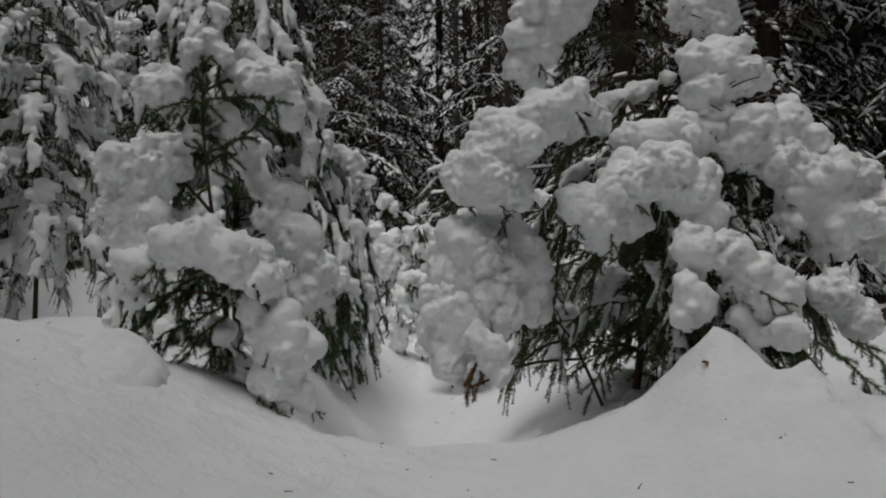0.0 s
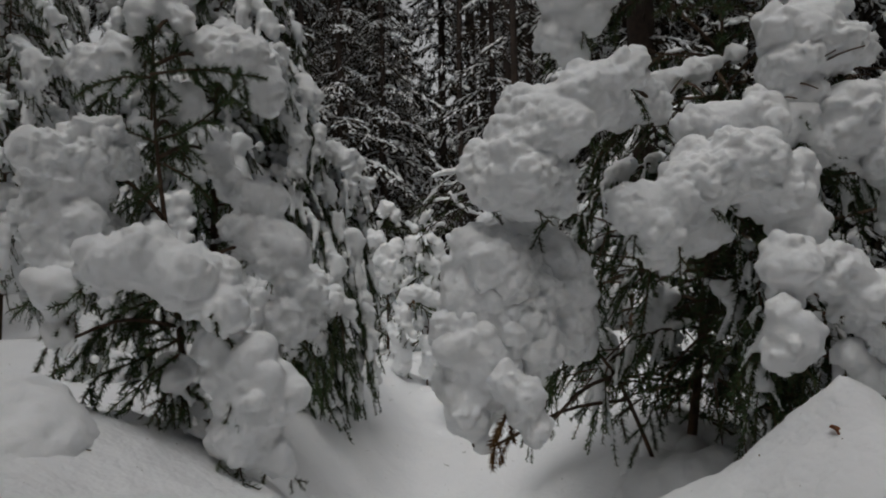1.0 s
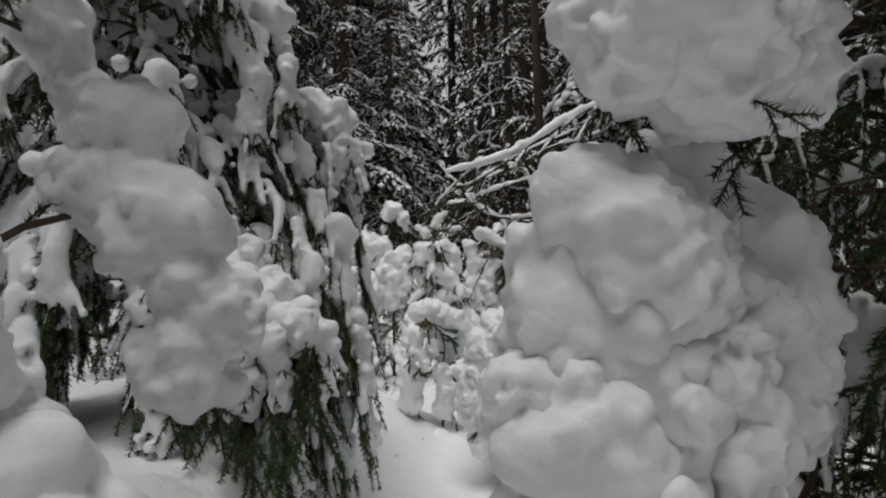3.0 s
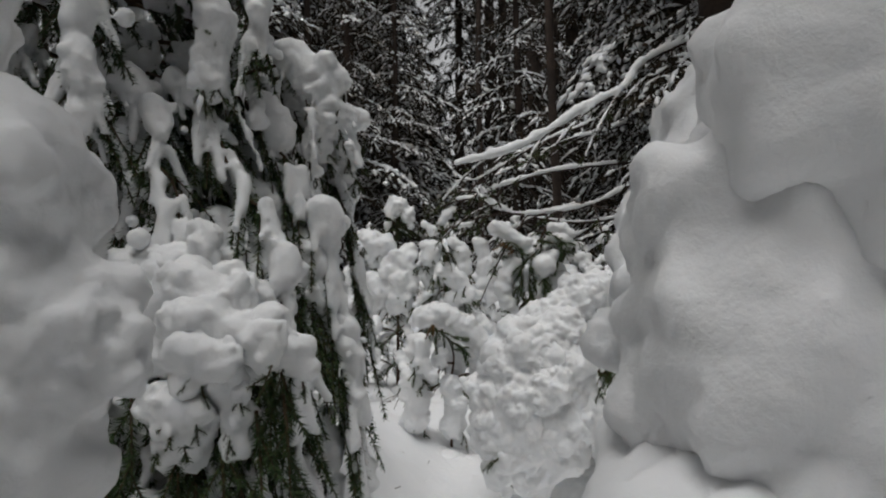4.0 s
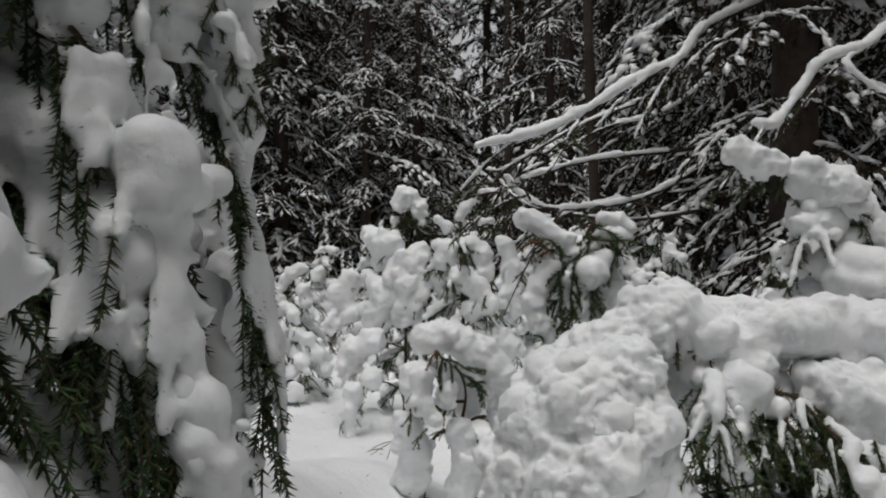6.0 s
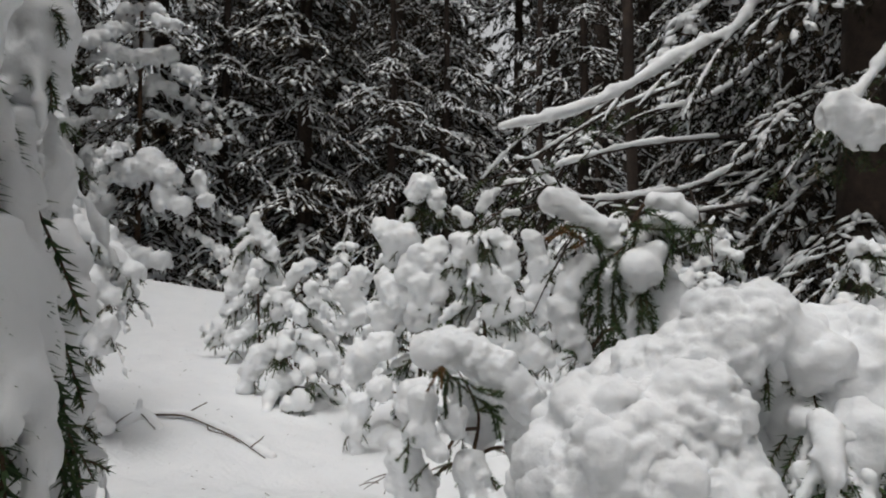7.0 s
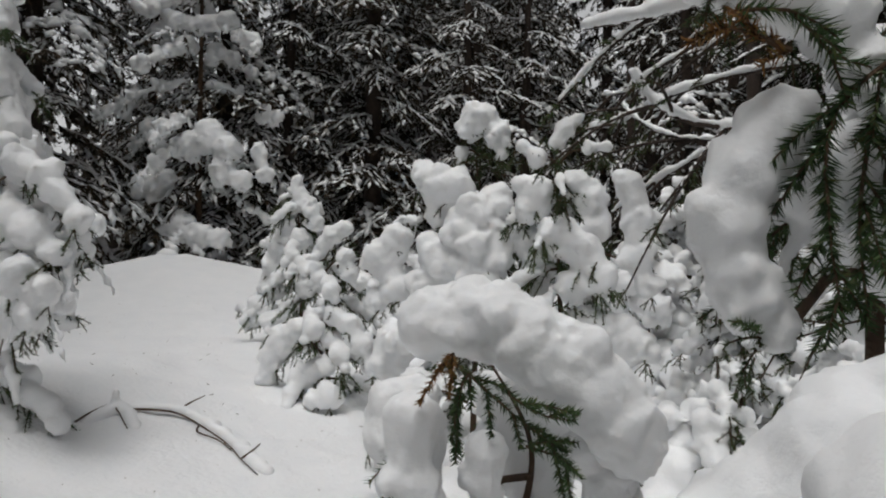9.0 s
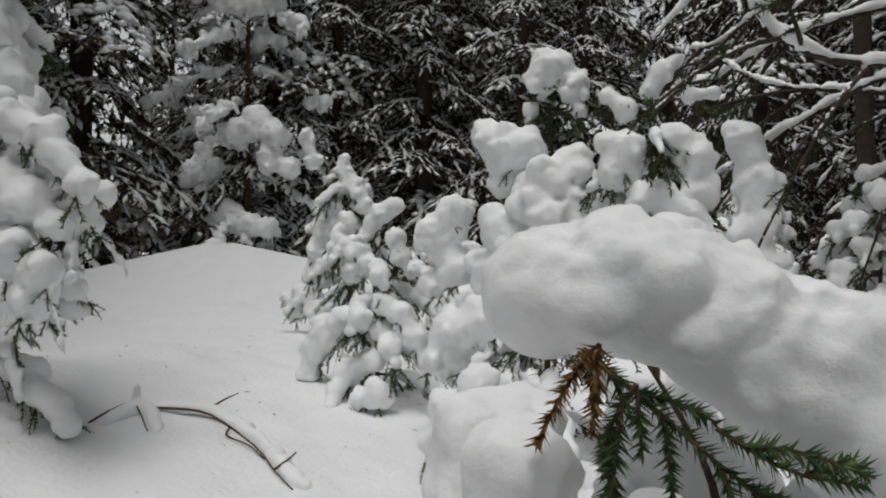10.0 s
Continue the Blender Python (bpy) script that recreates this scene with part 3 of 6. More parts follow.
gx, gy = lattice()
X, Y = np.meshgrid(gx, gy, indexing="ij")
H = ground_height(X, Y)
flat = np.stack([X.ravel(), Y.ravel(), H.ravel()], 1)
for i in range(len(flat)):
    x, y, _ = flat[i]
    if abs(x) < 12 and -2 < y < 22:
        p = Vector((x, y, 0))
        flat[i, 2] += 0.03 * noise.noise(p * 2.3) + 0.014 * noise.noise(p * 7) + 0.006 * noise.noise(p * 21)
        if abs(x) < 2.3 and y < 6:
            rough = max(0.0, 0.4 + noise.noise(p * 1.7))
            flat[i, 2] += 0.012 * (0.5 - noise.voronoi(p * 11)[0][0]) * rough
            if y < 2:
                heap = math.exp(-((x - 0.55) / 0.22) ** 2 - ((y - 1.05) / 0.2) ** 2)
                flat[i, 2] += (0.05 * heap + 0.010 * rough) * (0.4 - soft_cell(p * 15) - 0.45 * soft_cell(p * 34)) + 0.004 * noise.noise(p * 40)
    else:
        flat[i, 2] += 0.2 * noise.noise(Vector((x, y, 0)) * 0.2)
nx, ny = X.shape
RELIEF = flat[:, 2].reshape(nx, ny).copy()


def ground_at(x, y):
    """The snow's height at a place near the path."""
    i, j = int(np.clip(np.searchsorted(gx, x), 1, nx - 1)), int(np.clip(np.searchsorted(gy, y), 1, ny - 1))
    u, v = (x - gx[i - 1]) / (gx[i] - gx[i - 1]), (y - gy[j - 1]) / (gy[j] - gy[j - 1])
    return float(RELIEF[i - 1, j - 1] * (1 - u) * (1 - v) + RELIEF[i, j - 1] * u * (1 - v) + RELIEF[i - 1, j] * (1 - u) * v + RELIEF[i, j] * u * v)


ii = (np.arange(nx - 1)[:, None] * ny + np.arange(ny - 1)[None, :]).ravel()
quads = np.stack([ii, ii + ny, ii + ny + 1, ii + 1], 1)
ground = tagged(new("ground", mesh_from("ground", flat, [quads], [GROUND_SNOW])), "deep white snow cover with a trodden trench", "snow", kind="structure")


# ---- big spruces of the forest ----
OCTA = np.array([(0, 1, 4), (1, 2, 4), (2, 3, 4), (3, 0, 4), (1, 0, 5), (2, 1, 5), (3, 2, 5), (0, 3, 5)])


def bough_arrays(seed, blade, snow_size, pairs, density, twice, ring, load=1.0, stretch=4.5):
    """A spruce bough one metre long: needled blades, and broken lumpy snow along the upper side."""
    rng = np.random.default_rng(seed)
    fv, sv, sq = [], [], []
    ns = 0

    def shoot(start, way, size, bend, heavy):
        nonlocal ns
        n = max(3, int(size / ring) + 1)
        s = np.linspace(0, 1, n)[:, None]
        line = start + size * s * way + bend * size * s ** 2 * np.array([0, 0, -1.0]) + rng.normal(size=(n, 3)) * 0.006
        count = int(size * density)
        u = rng.uniform(0.05, 1, count) * (n - 1)
        k = np.minimum(u.astype(int), n - 2)
        p = line[k] + (line[k + 1] - line[k]) * (u - k)[:, None]
        d = unit(line[-1] - line[0]) * 0.6 + rng.normal(size=(count, 3)) * (0.6, 0.6, 0.45) + (0, 0, -0.5)
        d /= np.linalg.norm(d, axis=1)[:, None]
        a = np.cross(d, rng.normal(size=(count, 3)))
        a /= np.linalg.norm(a, axis=1)[:, None]
        w = blade * rng.uniform(0.12, 0.24, (count, 1))
        tip = p + d * blade * rng.uniform(0.7, 1.4, (count, 1))
        fv.append(np.stack([p - a * w, p + a * w, tip], 1).reshape(-1, 3))
        for i in range(n):
            for _ in range(2 if ring < 0.08 else 1):
                if rng.uniform() > heavy * load:
                    continue
                j = min(i, n - 2)
                t = unit(line[j + 1] - line[j])
                if abs(t[2]) > 0.8:
                    continue
                r = snow_size * rng.uniform(0.45, 1.5) * (1.3 if size > 0.9 else 1.0)
                flat = unit(np.cross(t, (0, 0, 1.0)))
                c = line[j] + (line[j + 1] - line[j]) * rng.uniform(0, 1) + flat * r * rng.normal() * 0.5 + (0, 0, 0.5 * r)
                up = np.cross(flat, t)
                long, wide, tall = r * rng.uniform(1.2, stretch), r * rng.uniform(0.7, 1.2), r * rng.uniform(0.6, 0.9)
                sv.append(np.array([c + t * long, c + flat * wide, c - t * long, c - flat * wide, c + up * tall, c - up * tall * 0.6]))
                sq.append(OCTA + ns)
                ns += 6
        return line

    main = shoot(np.zeros(3), np.array([1.0, 0, 0.12]), 1.0, 0.35, 0.65)
    for k in range(2 * pairs):
        u = 0.1 + 0.85 * (k // 2 + rng.uniform(0, 0.8)) / pairs
        p = main[min(int(u * (len(main) - 1)), len(main) - 2)]
        side = 1 if k % 2 else -1
        size = (0.5 - 0.36 * u) * rng.uniform(0.6, 1.25)
        l2 = shoot(p, unit([0.7 + rng.normal() * 0.15, 0.75 * side, rng.normal() * 0.15 - 0.05]), size, rng.uniform(0.15, 0.6), 0.6)
        for j in range(twice):
            q = l2[rng.integers(1, len(l2))]
            shoot(q, unit([0.5 + rng.normal() * 0.3, 0.3 * side + rng.normal() * 0.4, -rng.uniform(0.0, 0.7)]), size * rng.uniform(0.3, 0.55), 0.3, 0.5)
    if not sv:
        return np.concatenate(fv), np.zeros((0, 3)), np.zeros((0, 3), int)
    return np.concatenate(fv), np.concatenate(sv), np.concatenate(sq)


def forest_tree(name, label, height, reach, seed, boughs, kinds, low=0.06, bough_top=5.5, canopy=40, trunk=0.09, lean=0.0, group="forest spruces"):
    """A tall spruce at the origin: trunk, needled boughs, the snow on them, and a high crown added to shade the forest.
    """
    rng = np.random.default_rng(seed)
    ob = tagged(new(name), label, "spruce tree", group)
    pts = np.array([(lean * (i / 9) ** 1.3 * height + rng.normal() * 0.01, rng.normal() * 0.01, height * i / 9 - 0.3) for i in range(10)])
    tv, tf = tube(pts, np.linspace(trunk, trunk * 0.25, 10), 10)
    part("trunk", mesh_from("trunk", tv, tf, [BARK]), ob, "dark brown bark trunk")
    fv, sv, s3 = [], [], []
    ns = 0
    levels = [(low + (bough_top - low) * (i + rng.uniform(0, 1)) / boughs, kinds) for i in range(boughs)]
    levels += [(bough_top + (height - bough_top) * (i + rng.uniform(0, 1)) / canopy, HIGH_BOUGHS) for i in range(canopy)] if height > bough_top else []
    for i, (z, pool) in enumerate(levels):
        f = z / height
        length = (reach * (1 - f) ** 0.7 * rng.uniform(0.6, 1.15) + 0.12) * (1.15 if pool is HIGH_BOUGHS else 1)
        kind = pool[rng.integers(len(pool))]
        pitch = radians(rng.uniform(5, 40)) * (1.0 - 0.8 * f)
        m = Matrix.Translation((lean * f ** 1.3 * height, 0, z)) @ Matrix.Rotation(i * 2.4 + rng.uniform(-0.5, 0.5), 4, "Z") @ Matrix.Rotation(pitch, 4, "Y") @ Matrix.Diagonal((length, length * rng.uniform(0.8, 1.2), (0.35 + 0.65 * length) * 0.9, 1))
        a = np.array(m)
        fv.append(kind[0] @ a[:3, :3].T + a[:3, 3])
        v = kind[1] @ a[:3, :3].T + a[:3, 3]
        sv.append(v)
        s3.append(kind[2] + ns)
        ns += len(v)
    fv = np.concatenate(fv)
    part("crown", mesh_from("crown", fv, [np.arange(len(fv)).reshape(-1, 3)], [SHADED_FAR_NEEDLES], False), ob, "drooping needled boughs, the forest's shade in their dark colour")["kind"] = "stuff"
    if ns:
        part("snow_load", mesh_from("snow_load", np.concatenate(sv), [np.concatenate(s3)], [SNOW]), ob, "white snow lying along the boughs")["kind"] = "stuff"
    return ob


FINE_BOUGHS = [bough_arrays(70 + s, 0.046, 0.0135, 8, 105, 1, 0.055, load) for s, load in enumerate((0.5, 0.75, 0.95, 1.05, 0.85))]
FINE_BOUGHS.append(bough_arrays(77, 0.044, 0.026, 7, 100, 1, 0.06, 0.8, 2.0))
FAR_BOUGHS = [bough_arrays(80 + s, 0.080, 0.0185, 5, 58, 1, 0.075, load) for s, load in enumerate((0.4, 0.65, 0.95, 1.05, 0.75))]
FAR_BOUGHS.append(bough_arrays(87, 0.080, 0.030, 5, 58, 1, 0.09, 0.7, 2.0))
BARE_BOUGHS = [bough_arrays(60 + s, 0.050, 0.009, 5, 40, 1, 0.1, load) for s, load in enumerate((0.0, 0.25, 0.5))]
# coarse boughs for the crowns overhead, put there to cut the skylight
HIGH_BOUGHS = [bough_arrays(90 + s, 0.16, 0.045, 4, 40, 0, 0.2, 0.55) for s in range(3)]
FOREST_LABEL = "tall dark green spruce with snow along its boughs"
POLE_LABEL = "tall spruce with a bare lower trunk and thin snowy boughs"
forest = [
    forest_tree("spruce_tree", FOREST_LABEL, 8.0, 1.35, 1, 62, FINE_BOUGHS, 0.15, 4.2, 50, 0.10),
    forest_tree("spruce_tree", FOREST_LABEL, 5.0, 1.1, 3, 50, FINE_BOUGHS, 0.1, 4.9, 0, 0.07),
    forest_tree("spruce_tree", FOREST_LABEL, 11.0, 1.6, 2, 62, FAR_BOUGHS, 0.2, 5.5, 70, 0.12, 0.01),
    forest_tree("spruce_tree", FOREST_LABEL, 9.0, 1.4, 6, 56, FAR_BOUGHS, 0.2, 5.5, 60, 0.10, -0.01),
    forest_tree("spruce_tree", POLE_LABEL, 13.0, 1.2, 4, 40, BARE_BOUGHS, 0.7, 6.0, 80, 0.13, -0.012),
    # shade tree for sites out of view, cheap boughs only
    forest_tree("spruce_tree", FOREST_LABEL, 12.0, 1.9, 7, 16, HIGH_BOUGHS, 0.6, 3.0, 110, 0.13),
]
# kind 5 is added unseen, beside and behind, to block light from the sides
SITES = [(-3.75, 8.8, 0), (-3.1, 8.95, 1), (-2.35, 9.3, 0), (-1.35, 9.2, 1), (-0.85, 9.9, 1), (0.6, 8.6, 1), (1.9, 9.4, 0), (3.0, 8.2, 0), (-4.9, 7.6, 0), (-5.4, 9.9, 1),
         (-1.66, 11.2, 4), (0.93, 10.2, 4), (0.55, 12.4, 4), (-2.6, 11.6, 3), (1.7, 11.6, 4), (-3.4, 11.2, 2), (2.6, 11.2, 3), (4.2, 10.2, 2), (-6.9, 11.2, 1), (4.0, 6.6, 2),
         (-1.9, 14.2, 2), (0.0, 12.4, 3), (-1.05, 11.8, 3), (0.9, 15.5, 3), (-3.4, 14.2, 4), (2.6, 14.0, 2), (-4.8, 13.4, 2), (4.6, 13.2, 3), (-8.6, 15.0, 1), (5.4, 8.4, 2),
         (-2.0, 17.5, 3), (-3.3, 17.5, 2), (2.9, 17.5, 3), (-6.0, 17.0, 2), (-10.5, 18.0, 1), (5.0, 17.0, 2), (-13.5, 22.0, 0), (-10.5, 22.0, 0),
         (-2.6, 21.0, 2), (-5.4, 21.0, 3), (2.2, 21.5, 2), (6.4, 12.0, 2), (7.0, 16.0, 3), (-0.9, 20.0, 1), (-1.4, 26.0, 0), (-0.45, 16.6, 1),
         (2.5, 5.2, 0), (1.75, 6.7, 0), (3.0, 2.6, 3), (3.6, 0.2, 5), (-4.3, 4.6, 3), (-4.0, 1.6, 5), (-3.8, -1.0, 5), (2.8, -2.6, 5), (-2.0, -3.6, 5),
         (5.0, 1.2, 5), (-6.2, 3.0, 5), (-5.6, 0.2, 5), (-6.5, 6.2, 5), (1.0, -4.2, 5), (5.2, 3.9, 5), (4.6, -1.4, 5), (-4.4, -3.2, 5), (-0.6, -5.4, 5), (2.6, -5.0, 5), (6.4, 6.4, 5), (-7.6, 4.6, 5), (-7.4, 8.6, 5)]
rng = np.random.default_rng(5)
used = set()
POLES = [(-2.9, 9.9, 0.05, 1.0), (-2.05, 10.4, 0.06, -0.6), (-0.95, 10.8, 0.05, 0.8), (0.25, 11.0, 0.055, -1.0), (1.35, 10.3, 0.07, 1.5), (0.62, 5.9, 0.035, 1.0), (2.3, 9.9, 0.07, -0.5), (-4.3, 10.4, 0.06, 0.5), (-3.1, 12.6, 0.08, 0.0), (0.75, 13.4, 0.08, 0.6), (2.1, 6.9, 0.06, 1.4)]
for k, (x, y, r, tilt) in enumerate(POLES):
    z = float(ground_height(np.array(x), np.array(y)))
    pole = tagged(new("bare_tree"), "slim dead spruce trunk with broken side stubs", "dead tree", "bare trunks")
    pole.matrix_basis = pose(x, y, z, 0, tilt, 40 * k)
    up = np.array([(0.02 * math.sin(i * 1.3 + k), 0.02 * math.cos(i + k), -0.3 + i) for i in range(10)])
    tv, tf = tube(up, np.linspace(r, r * 0.4, 10), 9)
    part("trunk", mesh_from("trunk", tv, tf, [BARK]), pole, m=pole.matrix_basis.copy())
    for j in range(9):
        h, a, n = 0.5 + 0.45 * j + rng.uniform(0, 0.3), rng.uniform(0, 6.28), rng.uniform(0.3, 0.9)
        s = np.linspace(0, 1, 5)[:, None]
        q = np.array([0, 0, h]) + s * n * np.array([math.cos(a), math.sin(a), -0.12]) - s ** 2 * np.array([0, 0, 0.2 * n])
        tv, tf = tube(q, np.linspace(0.012, 0.004, 5), 5)
        part("dead_branch", mesh_from("dead_branch", tv, tf, [BARK]), pole, m=pole.matrix_basis.copy())
for x, y, kind in SITES:
    z = float(ground_height(np.array(x), np.array(y)))
    m = pose(x, y, z, 0, 0, rng.uniform(0, 360)) @ Matrix.Scale(rng.uniform(0.9, 1.12), 4)
    if kind in used:
        copy_thing(forest[kind], m)
    else:
        forest[kind].matrix_basis = m
        used.add(kind)


def far_woods():
    """The wood all round in the distance, coloured dark as in shade: ragged conifers in one sheet of stuff."""
    rng = np.random.default_rng(12)
    tris = []
    # full circle: the unseen sides are added to block low skylight
    for i in range(420):
        a, d = 2 * math.pi * i / 420 + rng.uniform(-0.01, 0.01), rng.uniform(26, 40)
        x, y = math.sin(a) * d, 3 + math.cos(a) * d
        h = rng.uniform(6.0, 9.5) * (0.6 if a > 6.17 or a < 0.09 else 1.0) * (0.8 if 5.3 < a < 5.9 else 1.0)
        for k in range(46):
            f = (k + rng.uniform(0, 1)) / 46
            z, r = h * (0.03 + 0.97 * f), (1.5 * (1 - f) + 0.12) * rng.uniform(0.7, 1.15)
            b = rng.uniform(0, 2 * math.pi)
            out = np.array([math.cos(b), math.sin(b), 0])
            side = np.array([-out[1], out[0], 0]) * (0.16 + 0.3 * r)
            p = np.array([x, y, z])
            tip = p + out * r - (0, 0, 0.35 * r)
            tris.append([p + side + out * 0.3 * r, p - side + out * 0.3 * r, tip])
            tris.append([p + (0, 0, 0.25), p + side * 0.8 + out * 0.55 * r - (0, 0, 0.3 * r), p - side * 0.8 + out * 0.5 * r - (0, 0, 0.3 * r)])
    v = np.array(tris).reshape(-1, 3)
    return tagged(new("far_woods", mesh_from("far_woods", v, [np.arange(len(v)).reshape(-1, 3)], [SHADED_FAR_NEEDLES], False)), "distant spruce wood behind the clearing, shade in its dark colour", "wood", kind="stuff")


far_woods()


def heap(name, label, clod, h, *balls):
    """A loose heap of clotted snow on the ground."""
    caps = [(x, y, z, r, x, y, z, r) for x, y, z, r in balls]
    for (x, y, z, r), (u, v, w, q) in zip(balls, balls[1:]):
        if math.dist((x, y, z), (u, v, w)) < 2.2 * (r + q):
            caps.append((x, y, z, r * 0.93, u, v, w, q * 0.93))
    me = snow_skin(name, caps, h, blend=0.012, clod=clod, seed=len(balls))
    return tagged(new(name, me), label, "snow heap")


# broken lumps on the bank beside the trench
heap("snow_mound", "smooth snow lump at the foot of a spruce", 0.006, 0.008, (-0.61, 1.25, 0.38, 0.06), (-0.65, 1.23, 0.34, 0.08), (-0.58, 1.22, 0.33, 0.08), (-0.70, 1.2, 0.32, 0.09), (-0.62, 1.14, 0.30, 0.10))
heap("snow_mound", "smooth snow lump on the bank", 0.006, 0.008, (-0.74, 1.26, 0.40, 0.04), (-0.70, 1.25, 0.385, 0.04))


# ---- the young spruces along the trench ----
# left spruce
tree = Spruce("young_spruce", "young spruce with needled leader under thick snow lumps", [(-0.446, 1.42, 0.288), (-0.459, 1.43, 0.442), (-0.481, 1.43, 0.632), (-0.496, 1.43, 0.798), (-0.497, 1.43, 0.963)], 0.011, True, 11, "young spruces")
tree.clump((-0.526, 1.470, 1.004, 0.033), (-0.493, 1.470, 1.031, 0.027), (-0.469, 1.470, 0.997, 0.027), twigs=2, step=0.0044)
tree.clump((-0.618, 1.490, 0.925, 0.044), (-0.578, 1.490, 0.943, 0.042), (-0.548, 1.490, 0.917, 0.025), twigs=2, step=0.0044)
tree.clump((-0.420, 1.500, 0.954, 0.045), (-0.371, 1.500, 0.941, 0.052), (-0.341, 1.500, 0.891, 0.045), twigs=2, step=0.0044)
tree.clump((-0.478, 1.520, 0.866, 0.038), (-0.498, 1.520, 0.823, 0.028), twigs=2, step=0.0044)
tree.clump((-0.569, 1.370, 0.763, 0.054), (-0.610, 1.370, 0.730, 0.070), (-0.617, 1.370, 0.656, 0.070), (-0.590, 1.370, 0.599, 0.068), twigs=2, step=0.0044)
tree.clump((-0.527, 1.310, 0.587, 0.041), (-0.461, 1.310, 0.597, 0.050), (-0.397, 1.310, 0.563, 0.054), (-0.349, 1.310, 0.519, 0.039), twigs=2, step=0.0044)
tree.clump((-0.369, 1.340, 0.467, 0.040), (-0.336, 1.340, 0.428, 0.051), (-0.309, 1.340, 0.382, 0.058), (-0.333, 1.340, 0.327, 0.049), (-0.283, 1.340, 0.292, 0.029), twigs=2, step=0.0044)
tree.clump((-0.357, 1.550, 0.690, 0.046), (-0.377, 1.550, 0.639, 0.046), (-0.327, 1.550, 0.606, 0.057), (-0.290, 1.550, 0.528, 0.044), (-0.310, 1.550, 0.477, 0.046), twigs=2, step=0.0044)
tree.clump((-0.541, 1.500, 0.827, 0.030), (-0.523, 1.500, 0.820, 0.022), twigs=2, step=0.0044)
tree.clump((-0.593, 1.300, 0.556, 0.037), (-0.590, 1.300, 0.491, 0.022), twigs=2, step=0.0044)
tree.clump((-0.471, 1.620, 0.809, 0.040), (-0.433, 1.620, 0.728, 0.032), twigs=2, step=0.0044)
tree.needled((-0.490, 1.400, 0.817), (-0.488, 1.400, 0.898), (-0.482, 1.400, 0.967), gap=0.007, size=0.5)
tree.needled((-0.478, 1.370, 0.878), (-0.521, 1.370, 0.879), (-0.564, 1.370, 0.868), gap=0.011)
tree.needled((-0.474, 1.360, 0.880), (-0.404, 1.360, 0.886), (-0.348, 1.360, 0.878), (-0.324, 1.360, 0.864), gap=0.011)
tree.needled((-0.471, 1.370, 0.776), (-0.495, 1.370, 0.788), (-0.514, 1.370, 0.793), gap=0.011)
tree.needled((-0.464, 1.350, 0.776), (-0.415, 1.350, 0.792), (-0.369, 1.350, 0.824), (-0.335, 1.350, 0.863), gap=0.011)
tree.needled((-0.469, 1.380, 0.711), (-0.495, 1.380, 0.694), (-0.513, 1.380, 0.666), gap=0.012)
tree.needled((-0.472, 1.400, 0.747), (-0.432, 1.400, 0.724), (-0.398, 1.400, 0.688), gap=0.03)
tree.needled((-0.453, 1.400, 0.538), (-0.530, 1.400, 0.516), (-0.589, 1.400, 0.471), (-0.625, 1.400, 0.425), gap=0.011)
tree.needled((-0.436, 1.360, 0.472), (-0.505, 1.360, 0.439), (-0.562, 1.360, 0.417), (-0.586, 1.360, 0.384), gap=0.011)
tree.needled((-0.437, 1.360, 0.449), (-0.495, 1.360, 0.405), (-0.518, 1.360, 0.360), gap=0.011)
tree.fill(8, 0.09, high=0.5, snow=0.010)
tree.bare(16, 0.35, 0.6, 0.6, 0.9)

# bent spruce
tree = Spruce("young_spruce", "small spruce bowed under one tall lump of snow", [(0.43, 1.76, 0.1), (0.30, 1.66, 0.36), (0.15, 1.52, 0.48), (0.05, 1.44, 0.58)], 0.007, True, 12, "young spruces")
tree.clump((0.024, 1.400, 0.605, 0.039), (0.044, 1.400, 0.593, 0.046), (0.064, 1.400, 0.558, 0.051), twigs=0, step=0.0044)
tree.clump((0.018, 1.420, 0.541, 0.054), (0.047, 1.420, 0.517, 0.065), (0.076, 1.420, 0.469, 0.059), twigs=0, step=0.0044)
tree.clump((0.010, 1.400, 0.448, 0.054), (0.033, 1.400, 0.413, 0.056), (0.009, 1.400, 0.367, 0.047), twigs=0, step=0.0044)
tree.clump((0.065, 1.360, 0.395, 0.029), (0.093, 1.360, 0.372, 0.034), (0.110, 1.360, 0.326, 0.027), twigs=0, step=0.0044)
tree.clump((0.014, 1.380, 0.335, 0.028), (0.030, 1.380, 0.295, 0.016), twigs=0, step=0.0044)
tree.clump((-0.009, 1.420, 0.469, 0.046), (0.005, 1.420, 0.418, 0.046), (0.040, 1.420, 0.387, 0.046), twigs=0)
tree.clump((0.057, 1.570, 0.625, 0.037), (0.051, 1.570, 0.588, 0.044), (0.048, 1.570, 0.555, 0.047), (0.045, 1.570, 0.526, 0.047), (0.044, 1.570, 0.493, 0.044), (0.056, 1.500, 0.600, 0.047), (0.052, 1.500, 0.550, 0.053), (0.052, 1.500, 0.500, 0.055), (0.055, 1.500, 0.450, 0.053), twigs=0, knobs=3, branch=False)
tree.clump((0.085, 1.440, 0.565, 0.058), (0.100, 1.440, 0.500, 0.064), (0.112, 1.440, 0.440, 0.058), twigs=0, knobs=6, branch=False, step=0.0044)
tree.clump((0.112, 1.500, 0.625, 0.048), (0.156, 1.500, 0.578, 0.057), (0.177, 1.500, 0.518, 0.060), (0.180, 1.500, 0.459, 0.055), (0.130, 1.500, 0.455, 0.064), twigs=0, knobs=6, branch=False)
tree.needled((0.064, 1.350, 0.352), (0.052, 1.350, 0.318), (0.039, 1.350, 0.279), gap=0.008, dead=True, size=0.55)
